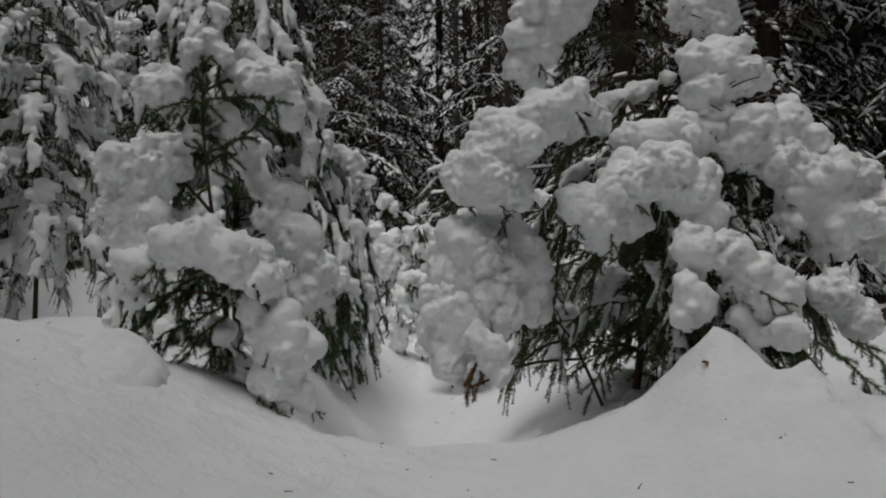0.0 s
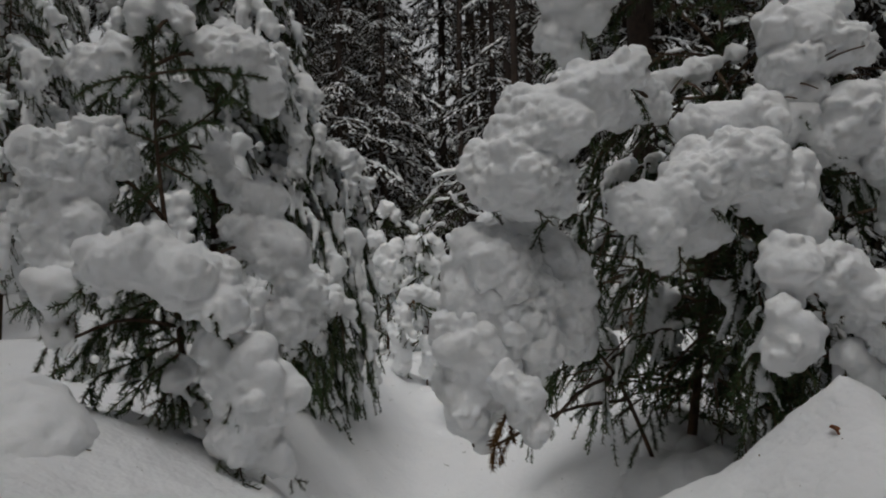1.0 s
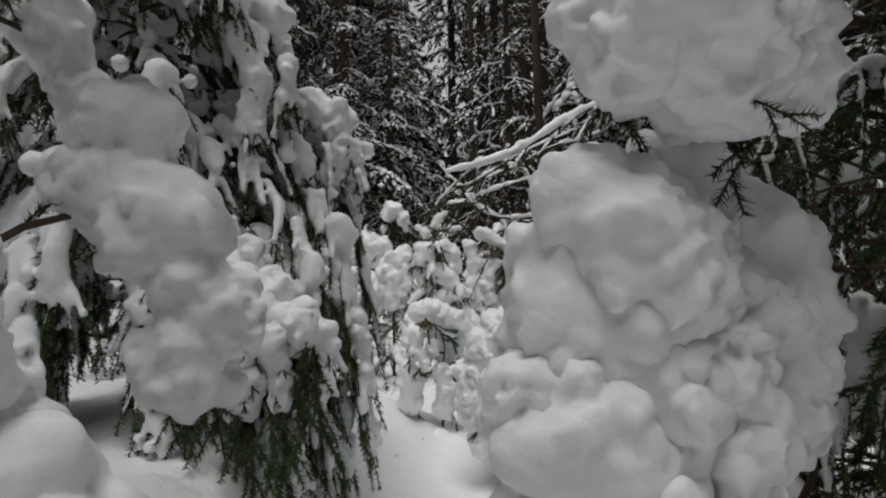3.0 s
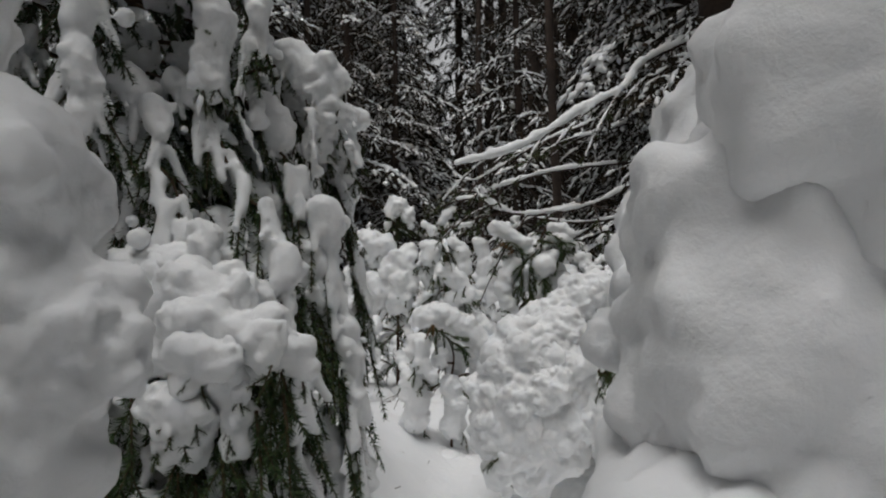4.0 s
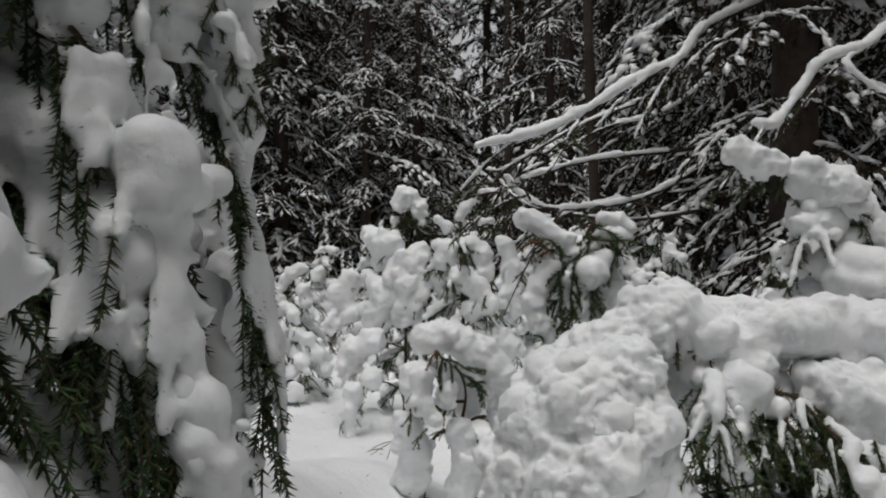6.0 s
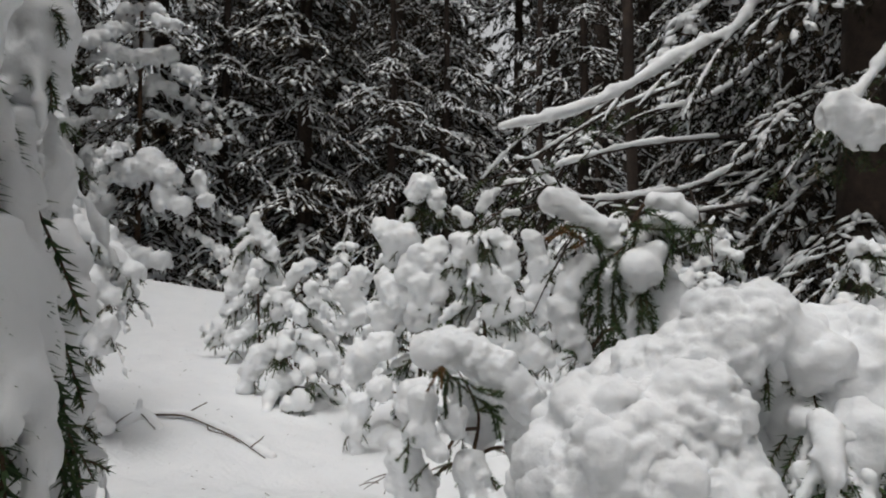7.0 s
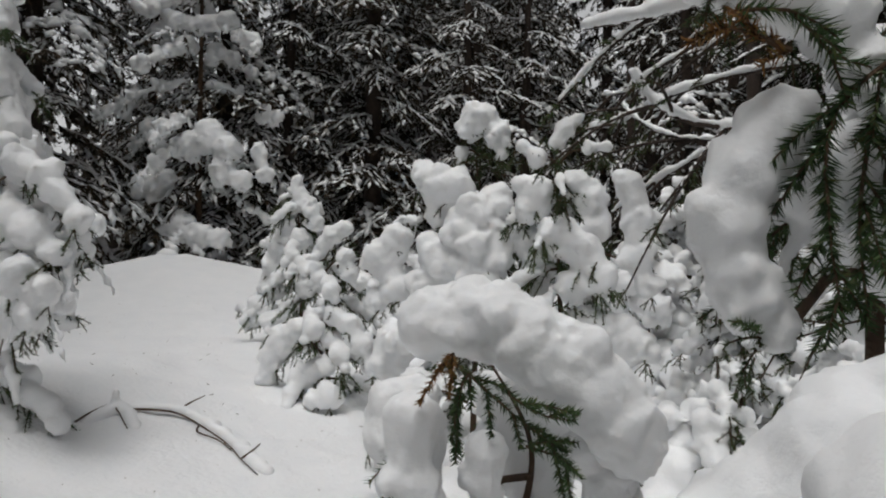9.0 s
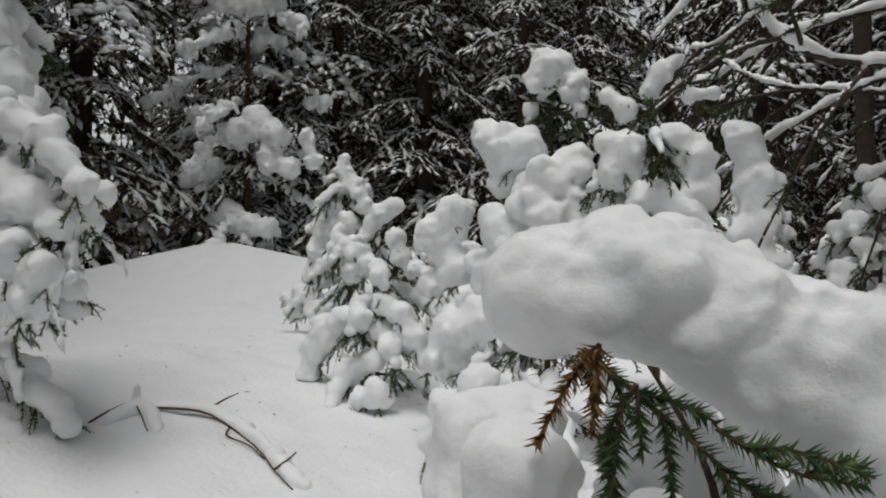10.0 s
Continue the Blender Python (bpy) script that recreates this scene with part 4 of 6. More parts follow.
tree.needled((0.070, 1.360, 0.338), (0.075, 1.360, 0.304), gap=0.010, dead=True, size=0.5)
tree.skirt(0.08, 0.04)

# right spruce
tree = Spruce("young_spruce", "snow-laden spruce with heavy domes and bare lower twigs", [(0.498, 1.78, 0.176), (0.523, 1.78, 0.384), (0.551, 1.76, 0.722), (0.565, 1.75, 0.981), (0.569, 1.75, 1.282)], 0.016, True, 13, "young spruces")
tree.clump((0.267, 1.400, 0.879, 0.035), (0.208, 1.400, 0.845, 0.053), (0.150, 1.400, 0.800, 0.063), (0.079, 1.400, 0.726, 0.067), (0.113, 1.400, 0.697, 0.058), (0.159, 1.400, 0.678, 0.030), twigs=1, step=0.0044)
tree.clump((0.335, 1.500, 0.855, 0.037), (0.272, 1.500, 0.843, 0.045), twigs=1, step=0.0044)
tree.clump((0.169, 1.500, 0.969, 0.035), (0.213, 1.500, 1.017, 0.054), (0.226, 1.500, 1.079, 0.062), (0.288, 1.500, 1.096, 0.054), (0.199, 1.500, 0.944, 0.030), twigs=1, step=0.0044)
tree.clump((0.389, 1.620, 0.908, 0.029), (0.456, 1.620, 0.934, 0.027), (0.537, 1.620, 0.965, 0.019), twigs=1, step=0.0044)
tree.clump((0.572, 1.500, 0.974, 0.045), (0.621, 1.500, 0.973, 0.055), (0.671, 1.500, 0.948, 0.045), (0.577, 1.500, 0.906, 0.050), (0.589, 1.500, 0.856, 0.045), twigs=1, step=0.0044)
tree.clump((0.585, 1.600, 1.118, 0.053), (0.651, 1.600, 1.103, 0.053), twigs=1, step=0.0044)
tree.clump((0.277, 1.410, 0.665, 0.042), (0.323, 1.410, 0.641, 0.054), (0.383, 1.410, 0.698, 0.061), (0.447, 1.410, 0.732, 0.058), (0.511, 1.410, 0.696, 0.063), (0.546, 1.410, 0.637, 0.044), twigs=1, step=0.0044)
tree.clump((0.328, 1.430, 0.606, 0.043), (0.399, 1.430, 0.629, 0.043), twigs=1, step=0.0044)
tree.clump((0.427, 1.500, 0.804, 0.042), (0.533, 1.500, 0.814, 0.052), (0.582, 1.500, 0.813, 0.045), (0.632, 1.500, 0.775, 0.040), twigs=1, step=0.0044)
tree.clump((0.673, 1.480, 0.827, 0.054), (0.660, 1.480, 0.784, 0.047), (0.746, 1.480, 0.832, 0.051), (0.795, 1.480, 0.782, 0.049), twigs=1, step=0.0044)
tree.clump((0.735, 1.460, 0.744, 0.053), (0.795, 1.460, 0.695, 0.073), (0.831, 1.460, 0.622, 0.068), (0.843, 1.460, 0.585, 0.044), (0.746, 1.460, 0.623, 0.031), twigs=1, step=0.0044)
tree.clump((0.963, 1.620, 0.717, 0.062), (1.017, 1.620, 0.649, 0.067), (1.043, 1.620, 0.568, 0.054), twigs=1, step=0.0044)
tree.clump((0.501, 1.340, 0.569, 0.051), (0.562, 1.340, 0.557, 0.044), (0.606, 1.340, 0.511, 0.049), (0.656, 1.340, 0.477, 0.051), (0.672, 1.340, 0.443, 0.033), twigs=1, step=0.0044)
tree.clump((0.464, 1.300, 0.505, 0.026), (0.480, 1.300, 0.462, 0.041), (0.463, 1.300, 0.441, 0.028), twigs=1, step=0.0044)
tree.clump((0.657, 1.300, 0.405, 0.037), twigs=1, step=0.0044)
tree.clump((0.583, 1.340, 0.434, 0.025), (0.616, 1.340, 0.400, 0.027), twigs=1, step=0.0044)
tree.clump((0.808, 1.400, 0.470, 0.044), (0.854, 1.400, 0.410, 0.042), twigs=1, step=0.0044)
tree.clump((0.283, 1.950, 0.482, 0.065), (0.348, 1.950, 0.464, 0.058), (0.249, 1.950, 0.401, 0.042), twigs=1, step=0.0044)
tree.clump((0.452, 1.850, 0.408, 0.052), (0.461, 1.850, 0.484, 0.040), (0.482, 1.850, 0.345, 0.031), twigs=1, step=0.0044)
tree.clump((0.337, 1.900, 0.373, 0.041), (0.360, 1.900, 0.309, 0.032), twigs=1, step=0.0044)
tree.needled((0.366, 1.600, 0.580), (0.352, 1.600, 0.487), (0.330, 1.600, 0.355), gap=0.012)
tree.needled((0.486, 1.700, 0.394), (0.414, 1.700, 0.310), (0.355, 1.700, 0.183), gap=0.014)
tree.needled((0.498, 1.600, 0.512), (0.457, 1.600, 0.406), (0.429, 1.600, 0.326), gap=0.014)
tree.needled((0.551, 1.600, 0.511), (0.536, 1.600, 0.378), (0.482, 1.600, 0.299), gap=0.014)
tree.needled((0.615, 1.500, 0.415), (0.590, 1.500, 0.365), (0.540, 1.500, 0.341), gap=0.02)
tree.needled((0.684, 1.300, 0.372), (0.738, 1.300, 0.306), (0.748, 1.300, 0.262), gap=0.012)
tree.needled((0.706, 1.300, 0.393), (0.792, 1.300, 0.326), (0.824, 1.300, 0.261), gap=0.012)
tree.needled((0.801, 1.350, 0.384), (0.868, 1.350, 0.338), (0.912, 1.350, 0.269), gap=0.012)
tree.needled((0.501, 1.600, 0.711), (0.422, 1.600, 0.778), (0.370, 1.600, 0.858), gap=0.016)
tree.needled((0.461, 1.500, 1.038), (0.399, 1.500, 1.039), (0.312, 1.500, 1.028), (0.237, 1.500, 0.968), gap=0.014)
tree.needled((0.519, 1.600, 1.119), (0.598, 1.600, 1.104), (0.637, 1.600, 1.091), gap=0.014)
tree.needled((0.499, 1.550, 0.809), (0.575, 1.550, 0.757), (0.716, 1.550, 0.716), gap=0.02)
tree.needled((0.271, 1.600, 0.561), (0.262, 1.600, 0.469), (0.253, 1.600, 0.378), gap=0.012)
tree.needled((0.486, 1.750, 0.474), (0.421, 1.750, 0.367), (0.356, 1.750, 0.275), gap=0.012)
tree.needled((0.499, 1.700, 0.406), (0.438, 1.700, 0.341), (0.378, 1.700, 0.291), gap=0.012)
tree.needled((0.406, 1.650, 0.676), (0.336, 1.650, 0.670), (0.222, 1.650, 0.581), gap=0.05)
tree.needled((0.402, 1.600, 0.572), (0.324, 1.600, 0.580), (0.206, 1.600, 0.595), gap=0.06)
tree.weep(26, 0.3, 1.0, 0.36, 0.2, 0.011, 0.75, 1.2, 0.0, 6.283, 0.2)
tree.weep(16, 0.36, 0.62, 0.44, 0.28, 0.011, 0.75, 1.2, 4.5, 1.8, 0.1)
tree.skirt(0.2, 0.07)
tree.bare(60, 0.25, 1.1, 1.3)

# drooping spruce
tree = Spruce("young_spruce", "spruce with long drooping snow-coated boughs", [(-0.70, 2.28, 0.25), (-0.69, 2.28, 0.682), (-0.67, 2.27, 1.135), (-0.66, 2.27, 1.6)], 0.02, True, 14, "young spruces")
tree.limit, tree.leafy = 0.3, 0.6
tree.clump((-0.367, 2.500, 0.745, 0.024), (-0.353, 2.500, 0.713, 0.020), (-0.365, 2.500, 0.681, 0.022), twigs=1, fingers=1)
tree.clump((-0.373, 2.500, 0.646, 0.023), (-0.351, 2.500, 0.614, 0.019), (-0.363, 2.500, 0.583, 0.023), twigs=1, fingers=1)
tree.clump((-0.335, 2.480, 0.560, 0.021), (-0.322, 2.480, 0.527, 0.018), (-0.337, 2.480, 0.497, 0.022), twigs=1, fingers=1)
tree.clump((-0.325, 2.480, 0.468, 0.018), (-0.344, 2.480, 0.446, 0.022), (-0.320, 2.480, 0.417, 0.020), twigs=1, fingers=1)
tree.clump((-0.442, 2.550, 0.715, 0.031), (-0.429, 2.550, 0.613, 0.031), (-0.427, 2.550, 0.513, 0.030), twigs=1, fingers=1)
tree.clump((-0.342, 2.280, 0.889, 0.030), (-0.296, 2.280, 0.851, 0.038), (-0.284, 2.280, 0.794, 0.034), (-0.304, 2.280, 0.747, 0.023), twigs=2, fingers=2)
tree.clump((-0.322, 2.300, 0.880, 0.027), (-0.298, 2.300, 0.835, 0.035), (-0.266, 2.300, 0.789, 0.034), (-0.254, 2.300, 0.745, 0.021), (-0.252, 2.300, 0.709, 0.010), twigs=3, knobs=3, clod=0.006)
tree.clump((-0.573, 2.050, 1.160, 0.035), (-0.516, 2.050, 1.115, 0.037), (-0.459, 2.050, 1.086, 0.029), twigs=2, fingers=2)
tree.clump((-0.426, 2.120, 0.969, 0.027), (-0.405, 2.120, 0.894, 0.030), (-0.414, 2.120, 0.819, 0.030), twigs=2, fingers=2)
tree.weep(44, 0.5, 1.5, 0.43, 0.42, 0.018, 0.42, 1.1, 3.4, 3.4, 0.45)
tree.weep(14, 0.45, 1.4, 0.32, 0.4, 0.017, 0.45, 1.0, 0.5, 2.8, 0.4)
tree.weep(12, 0.42, 0.75, 0.40, 0.34, 0.016, 0.45, 1.2, 4.2, 2.4, 0.2)
for k in range(9):
    tree.drape(0.5 + 0.06 * k, -0.6 + 0.31 * (k % 3) + 0.05 * (k // 3), 0.45 - 0.02 * (k % 2), 0.36 + 0.03 * k, 0.017, 0.4, 1.1)

# front sapling
tree = Spruce("young_spruce", "small spruce with lumpy snow and hanging green twigs", [(-0.396, 2.1, 0.336), (-0.402, 2.1, 0.48), (-0.408, 2.1, 0.556)], 0.01, True, 15, "young spruces")
tree.limit, tree.leafy = 0.3, 0.6
tree.clump((-0.397, 2.060, 0.599, 0.017), (-0.403, 2.060, 0.575, 0.020), twigs=1, clod=0.012, knobs=8, step=0.0042)
tree.clump((-0.478, 2.040, 0.564, 0.027), (-0.448, 2.040, 0.552, 0.033), (-0.412, 2.040, 0.545, 0.025), (-0.371, 2.040, 0.545, 0.025), (-0.336, 2.040, 0.521, 0.027), twigs=1, clod=0.012, knobs=8, step=0.0042)
tree.clump((-0.466, 2.000, 0.514, 0.024), (-0.483, 2.000, 0.481, 0.017), (-0.489, 2.000, 0.464, 0.013), twigs=1, clod=0.012, knobs=8, step=0.0042)
tree.clump((-0.390, 1.970, 0.499, 0.029), (-0.358, 1.970, 0.499, 0.029), (-0.326, 1.970, 0.483, 0.025), (-0.295, 1.970, 0.473, 0.029), twigs=1, clod=0.012, knobs=8, step=0.0042)
tree.clump((-0.370, 1.950, 0.466, 0.028), (-0.344, 1.950, 0.456, 0.024), (-0.380, 1.950, 0.436, 0.018), twigs=1, clod=0.012, knobs=8, step=0.0042)
tree.clump((-0.396, 1.950, 0.411, 0.021), (-0.370, 1.950, 0.405, 0.016), (-0.401, 1.950, 0.385, 0.016), twigs=1, clod=0.012, knobs=8, step=0.0042)
tree.clump((-0.325, 1.960, 0.423, 0.011), (-0.328, 1.960, 0.397, 0.010), twigs=1, clod=0.012, knobs=8, step=0.0042)
tree.clump((-0.438, 1.990, 0.514, 0.030), (-0.394, 1.990, 0.530, 0.033), (-0.350, 1.990, 0.513, 0.032), (-0.318, 1.990, 0.486, 0.025), twigs=1, clod=0.012, knobs=8, step=0.0042)
tree.clump((-0.449, 1.990, 0.455, 0.025), (-0.411, 1.990, 0.465, 0.028), (-0.356, 1.990, 0.459, 0.028), (-0.318, 1.990, 0.443, 0.022), twigs=1, clod=0.012, knobs=8, step=0.0042)
tree.clump((-0.507, 2.020, 0.513, 0.023), (-0.518, 2.020, 0.467, 0.020), twigs=1, clod=0.012, knobs=8, step=0.0042)
tree.clump((-0.394, 2.040, 0.595, 0.018), (-0.397, 2.040, 0.571, 0.023), (-0.439, 2.040, 0.557, 0.033), (-0.484, 2.040, 0.540, 0.030), twigs=1, clod=0.012, knobs=8, step=0.0042)
tree.clump((-0.411, 1.970, 0.411, 0.029), (-0.380, 1.970, 0.390, 0.029), (-0.396, 1.970, 0.359, 0.029), twigs=1, clod=0.012, knobs=8, step=0.0042)
tree.clump((-0.298, 1.980, 0.492, 0.027), (-0.277, 1.980, 0.466, 0.024), (-0.258, 1.980, 0.444, 0.014), twigs=1, clod=0.012, knobs=8, step=0.0042)
tree.clump((-0.477, 1.990, 0.493, 0.025), (-0.488, 1.990, 0.450, 0.023), (-0.499, 1.990, 0.417, 0.020), twigs=1, clod=0.012, knobs=8, step=0.0042)
tree.clump((-0.343, 1.970, 0.431, 0.024), (-0.332, 1.970, 0.395, 0.021), (-0.332, 1.970, 0.364, 0.019), twigs=1, clod=0.012, knobs=8, step=0.0042)
tree.needled((-0.327, 2.000, 0.458), (-0.316, 2.000, 0.414), (-0.316, 2.000, 0.349), gap=0.010)
tree.needled((-0.288, 1.980, 0.450), (-0.277, 1.980, 0.418), (-0.267, 1.980, 0.387), gap=0.010)
tree.needled((-0.444, 1.980, 0.472), (-0.441, 1.980, 0.440), (-0.444, 1.980, 0.403), gap=0.010)
tree.needled((-0.305, 2.000, 0.441), (-0.300, 2.000, 0.392), (-0.294, 2.000, 0.349), gap=0.012)
tree.needled((-0.372, 2.000, 0.382), (-0.361, 2.000, 0.355), gap=0.012)
for x, z in ((-0.45, 0.43), (-0.40, 0.40), (-0.35, 0.37), (-0.31, 0.40), (-0.28, 0.42), (-0.48, 0.40), (-0.33, 0.33), (-0.38, 0.34)):
    tree.needled((x, 1.97, z), (x + 0.01, 1.95, z - 0.05), (x + 0.015, 1.94, z - 0.11), gap=0.009, size=0.8)
tree.fill(12, 0.16)
tree.skirt(0.14, 0.045)
tree.bare(3, 0.3, 0.4)

# round bush
tree = Spruce("young_spruce", "low spruce buried under a round dome of snow", [(0.344, 2.95, 0.071), (0.325, 2.95, 0.359)], 0.012, True, 16, "young spruces")
tree.clump((0.126, 2.900, 0.413, 0.054), (0.221, 2.900, 0.471, 0.059), (0.256, 2.900, 0.495, 0.042), (0.302, 2.900, 0.447, 0.047), twigs=1, clod=0.012, knobs=8)
tree.clump((0.070, 2.820, 0.378, 0.062), (0.037, 2.820, 0.323, 0.067), (0.002, 2.820, 0.246, 0.067), (-0.010, 2.820, 0.168, 0.055), twigs=1, clod=0.012, knobs=8)
tree.clump((0.111, 2.800, 0.326, 0.072), (0.154, 2.800, 0.272, 0.072), (0.196, 2.800, 0.218, 0.065), (0.109, 2.800, 0.207, 0.072), (0.065, 2.800, 0.142, 0.065), twigs=1, clod=0.012, knobs=8)
tree.clump((0.347, 2.900, 0.424, 0.051), (0.394, 2.900, 0.459, 0.047), (0.463, 2.900, 0.458, 0.054), (0.532, 2.900, 0.458, 0.054), (0.572, 2.900, 0.428, 0.040), twigs=1, clod=0.012, knobs=8)
tree.clump((0.340, 2.840, 0.374, 0.040), (0.306, 2.840, 0.318, 0.040), (0.327, 2.840, 0.263, 0.029), twigs=1, clod=0.012, knobs=8)
tree.clump((0.480, 2.860, 0.371, 0.045), (0.546, 2.860, 0.359, 0.050), (0.568, 2.860, 0.314, 0.032), (0.490, 2.860, 0.314, 0.029), twigs=1, clod=0.012, knobs=8)
tree.clump((0.496, 2.800, 0.239, 0.026), (0.510, 2.800, 0.186, 0.032), (0.483, 2.800, 0.154, 0.032), twigs=1, clod=0.012, knobs=8)
tree.clump((0.400, 2.900, 0.146, 0.046), (0.365, 2.900, 0.122, 0.042), twigs=1, clod=0.012, knobs=8)
tree.clump((0.232, 2.950, 0.480, 0.049), (0.286, 2.950, 0.460, 0.063), (0.352, 2.950, 0.441, 0.062), (0.410, 2.950, 0.435, 0.062), twigs=0, clod=0.004, knobs=2)
tree.clump((0.150, 2.920, 0.406, 0.069), (0.110, 2.920, 0.350, 0.069), (0.042, 2.920, 0.307, 0.062), twigs=0, clod=0.004, knobs=2)
tree.clump((0.307, 2.920, 0.390, 0.060), (0.370, 2.920, 0.379, 0.060), (0.395, 2.920, 0.340, 0.053), twigs=0, clod=0.004, knobs=2)
tree.clump((0.212, 2.980, 0.390, 0.073), (0.268, 2.980, 0.370, 0.058), twigs=0)
tree.clump((0.232, 2.950, 0.357, 0.054), (0.270, 2.950, 0.398, 0.054), (0.317, 2.950, 0.383, 0.056), (0.285, 2.950, 0.342, 0.053), twigs=0, knobs=1, clod=0.003)
tree.clump((0.024, 2.960, 0.351, 0.038), (0.063, 2.960, 0.384, 0.044), (0.103, 2.960, 0.413, 0.043), (0.136, 2.960, 0.428, 0.042), (0.162, 2.960, 0.429, 0.042), twigs=0, knobs=1, clod=0.003)
tree.clump((0.805, 3.120, 0.234, 0.035), (0.790, 3.120, 0.181, 0.024), twigs=1, clod=0.012, knobs=8)
tree.clump((0.956, 3.250, 0.393, 0.029), (0.933, 3.250, 0.315, 0.032), (0.957, 3.250, 0.274, 0.026), twigs=1, clod=0.012, knobs=8)
tree.needled((0.700, 3.150, 0.221), (0.725, 3.150, 0.113), (0.709, 3.150, 0.019), gap=0.02)
tree.needled((0.837, 3.200, 0.378), (0.889, 3.200, 0.266), (0.927, 3.200, 0.127), gap=0.02)
tree.needled((0.797, 3.200, 0.434), (0.865, 3.200, 0.378), (0.957, 3.200, 0.349), gap=0.018)
tree.needled((0.989, 3.250, 0.314), (0.957, 3.250, 0.172), (0.978, 3.250, 0.015), gap=0.02)
tree.needled((0.740, 3.100, 0.402), (0.730, 3.100, 0.257), (0.750, 3.100, 0.009), gap=0.03, radius=0.009, size=0.5, dead=True)
tree.needled((0.791, 3.200, 0.155), (0.859, 3.200, 0.127), (0.951, 3.200, 0.113), gap=0.03, dead=True)
tree.needled((0.796, 3.200, 0.099), (0.856, 3.200, 0.030), (0.910, 3.200, 0.003), gap=0.03, dead=True)
tree.clump((0.03, 2.80, 0.33, 0.055), (0.075, 2.79, 0.36, 0.056), (0.15, 2.81, 0.40, 0.055), (0.17, 2.79, 0.33, 0.056), (0.11, 2.77, 0.28, 0.062), (0.05, 2.77, 0.25, 0.058), (0.01, 2.80, 0.17, 0.058), (0.07, 2.78, 0.16, 0.060), (0.14, 2.77, 0.20, 0.060), (0.18, 2.79, 0.24, 0.052), (0.16, 2.81, 0.12, 0.058), (0.08, 2.82, 0.08, 0.060), (0.02, 2.84, 0.07, 0.056), twigs=0, knobs=9, clod=0.010, branch=False, step=0.0046)
for x, z in ((0.27, 0.30), (0.31, 0.22), (0.36, 0.30), (0.42, 0.25), (0.55, 0.26), (0.33, 0.14), (0.44, 0.13), (0.52, 0.2)):
    tree.needled((x, 2.92, z), (x + 0.015, 2.87, z - 0.05), (x + 0.02, 2.85, z - 0.12), gap=0.01, size=0.7)
tree.weep(11, 0.22, 0.4, 0.24, 0.16, 0.012, 0.7, 0.9, 4.2, 2.6, 0.0)
tree.clump((0.33, 2.83, 0.17, 0.035), (0.36, 2.82, 0.11, 0.04), (0.33, 2.84, 0.05, 0.045), twigs=1, knobs=6)
tree.clump((0.53, 2.80, 0.10, 0.04), (0.56, 2.80, 0.04, 0.045), twigs=1, knobs=6)
tree.skirt(0.2, 0.08)
tree.bare(12, 0.02, 0.2)

# fork sapling
tree = Spruce("young_spruce", "thin spruce sapling with a forked snowy top", [(0.61, 3.15, 0.384), (0.627, 3.15, 0.562), (0.565, 3.12, 0.725)], 0.009, True, 17, "young spruces")
tree.clump((0.433, 3.100, 0.785, 0.027), (0.466, 3.100, 0.758, 0.035), (0.505, 3.100, 0.757, 0.024), twigs=2)
tree.clump((0.565, 3.120, 0.738, 0.041), (0.605, 3.120, 0.711, 0.049), (0.657, 3.120, 0.683, 0.035), (0.696, 3.120, 0.635, 0.032), (0.734, 3.120, 0.595, 0.030), twigs=2)
tree.clump((0.701, 3.080, 0.535, 0.045), (0.713, 3.080, 0.509, 0.037), twigs=2)
tree.clump((0.574, 3.150, 0.617, 0.030), (0.560, 3.150, 0.563, 0.027), twigs=2)
tree.fill(6, 0.12)
tree.skirt(0.08, 0.035)
tree.bare(12, 0.1, 0.5)

# green sapling
tree = Spruce("young_spruce", "spruce sapling with green needles and a curled snow lump", [(0.149, 3.22, 0.424), (0.157, 3.22, 0.521), (0.149, 3.2, 0.632)], 0.009, True, 18, "young spruces")
tree.limit = 0.24
tree.clump((0.023, 3.170, 0.660, 0.023), (0.046, 3.170, 0.653, 0.026), (0.077, 3.170, 0.633, 0.022), (0.107, 3.170, 0.614, 0.023), (0.122, 3.170, 0.591, 0.017), twigs=1, size=0.4, knobs=4, clod=0.008)
tree.clump((0.192, 3.190, 0.627, 0.023), (0.218, 3.190, 0.627, 0.025), (0.237, 3.190, 0.623, 0.012), twigs=1, size=0.4, knobs=4, clod=0.008)
tree.clump((0.077, 3.170, 0.552, 0.025), (0.054, 3.170, 0.521, 0.026), (0.043, 3.170, 0.482, 0.026), (0.055, 3.170, 0.444, 0.025), (0.074, 3.170, 0.418, 0.015), twigs=1, size=0.4, knobs=4, clod=0.008)
tree.clump((0.144, 3.260, 0.502, 0.025), (0.156, 3.260, 0.469, 0.020), twigs=1, size=0.4, knobs=4, clod=0.008)
tree.clump((0.172, 3.280, 0.561, 0.019), (0.188, 3.280, 0.544, 0.014), twigs=1, size=0.4, knobs=4, clod=0.008)
tree.clump((0.190, 3.190, 0.661, 0.017), (0.218, 3.190, 0.655, 0.022), (0.240, 3.190, 0.644, 0.017), twigs=1, size=0.4, knobs=4, clod=0.008)
tree.clump((0.193, 3.250, 0.532, 0.020), (0.178, 3.250, 0.521, 0.016), twigs=1, size=0.4, knobs=4, clod=0.008)
tree.clump((0.154, 3.280, 0.498, 0.023), (0.167, 3.280, 0.481, 0.020), twigs=1, size=0.4, knobs=4, clod=0.008)
tree.clump((0.170, 3.300, 0.421, 0.024), (0.186, 3.300, 0.427, 0.021), twigs=1, size=0.4, knobs=4, clod=0.008)
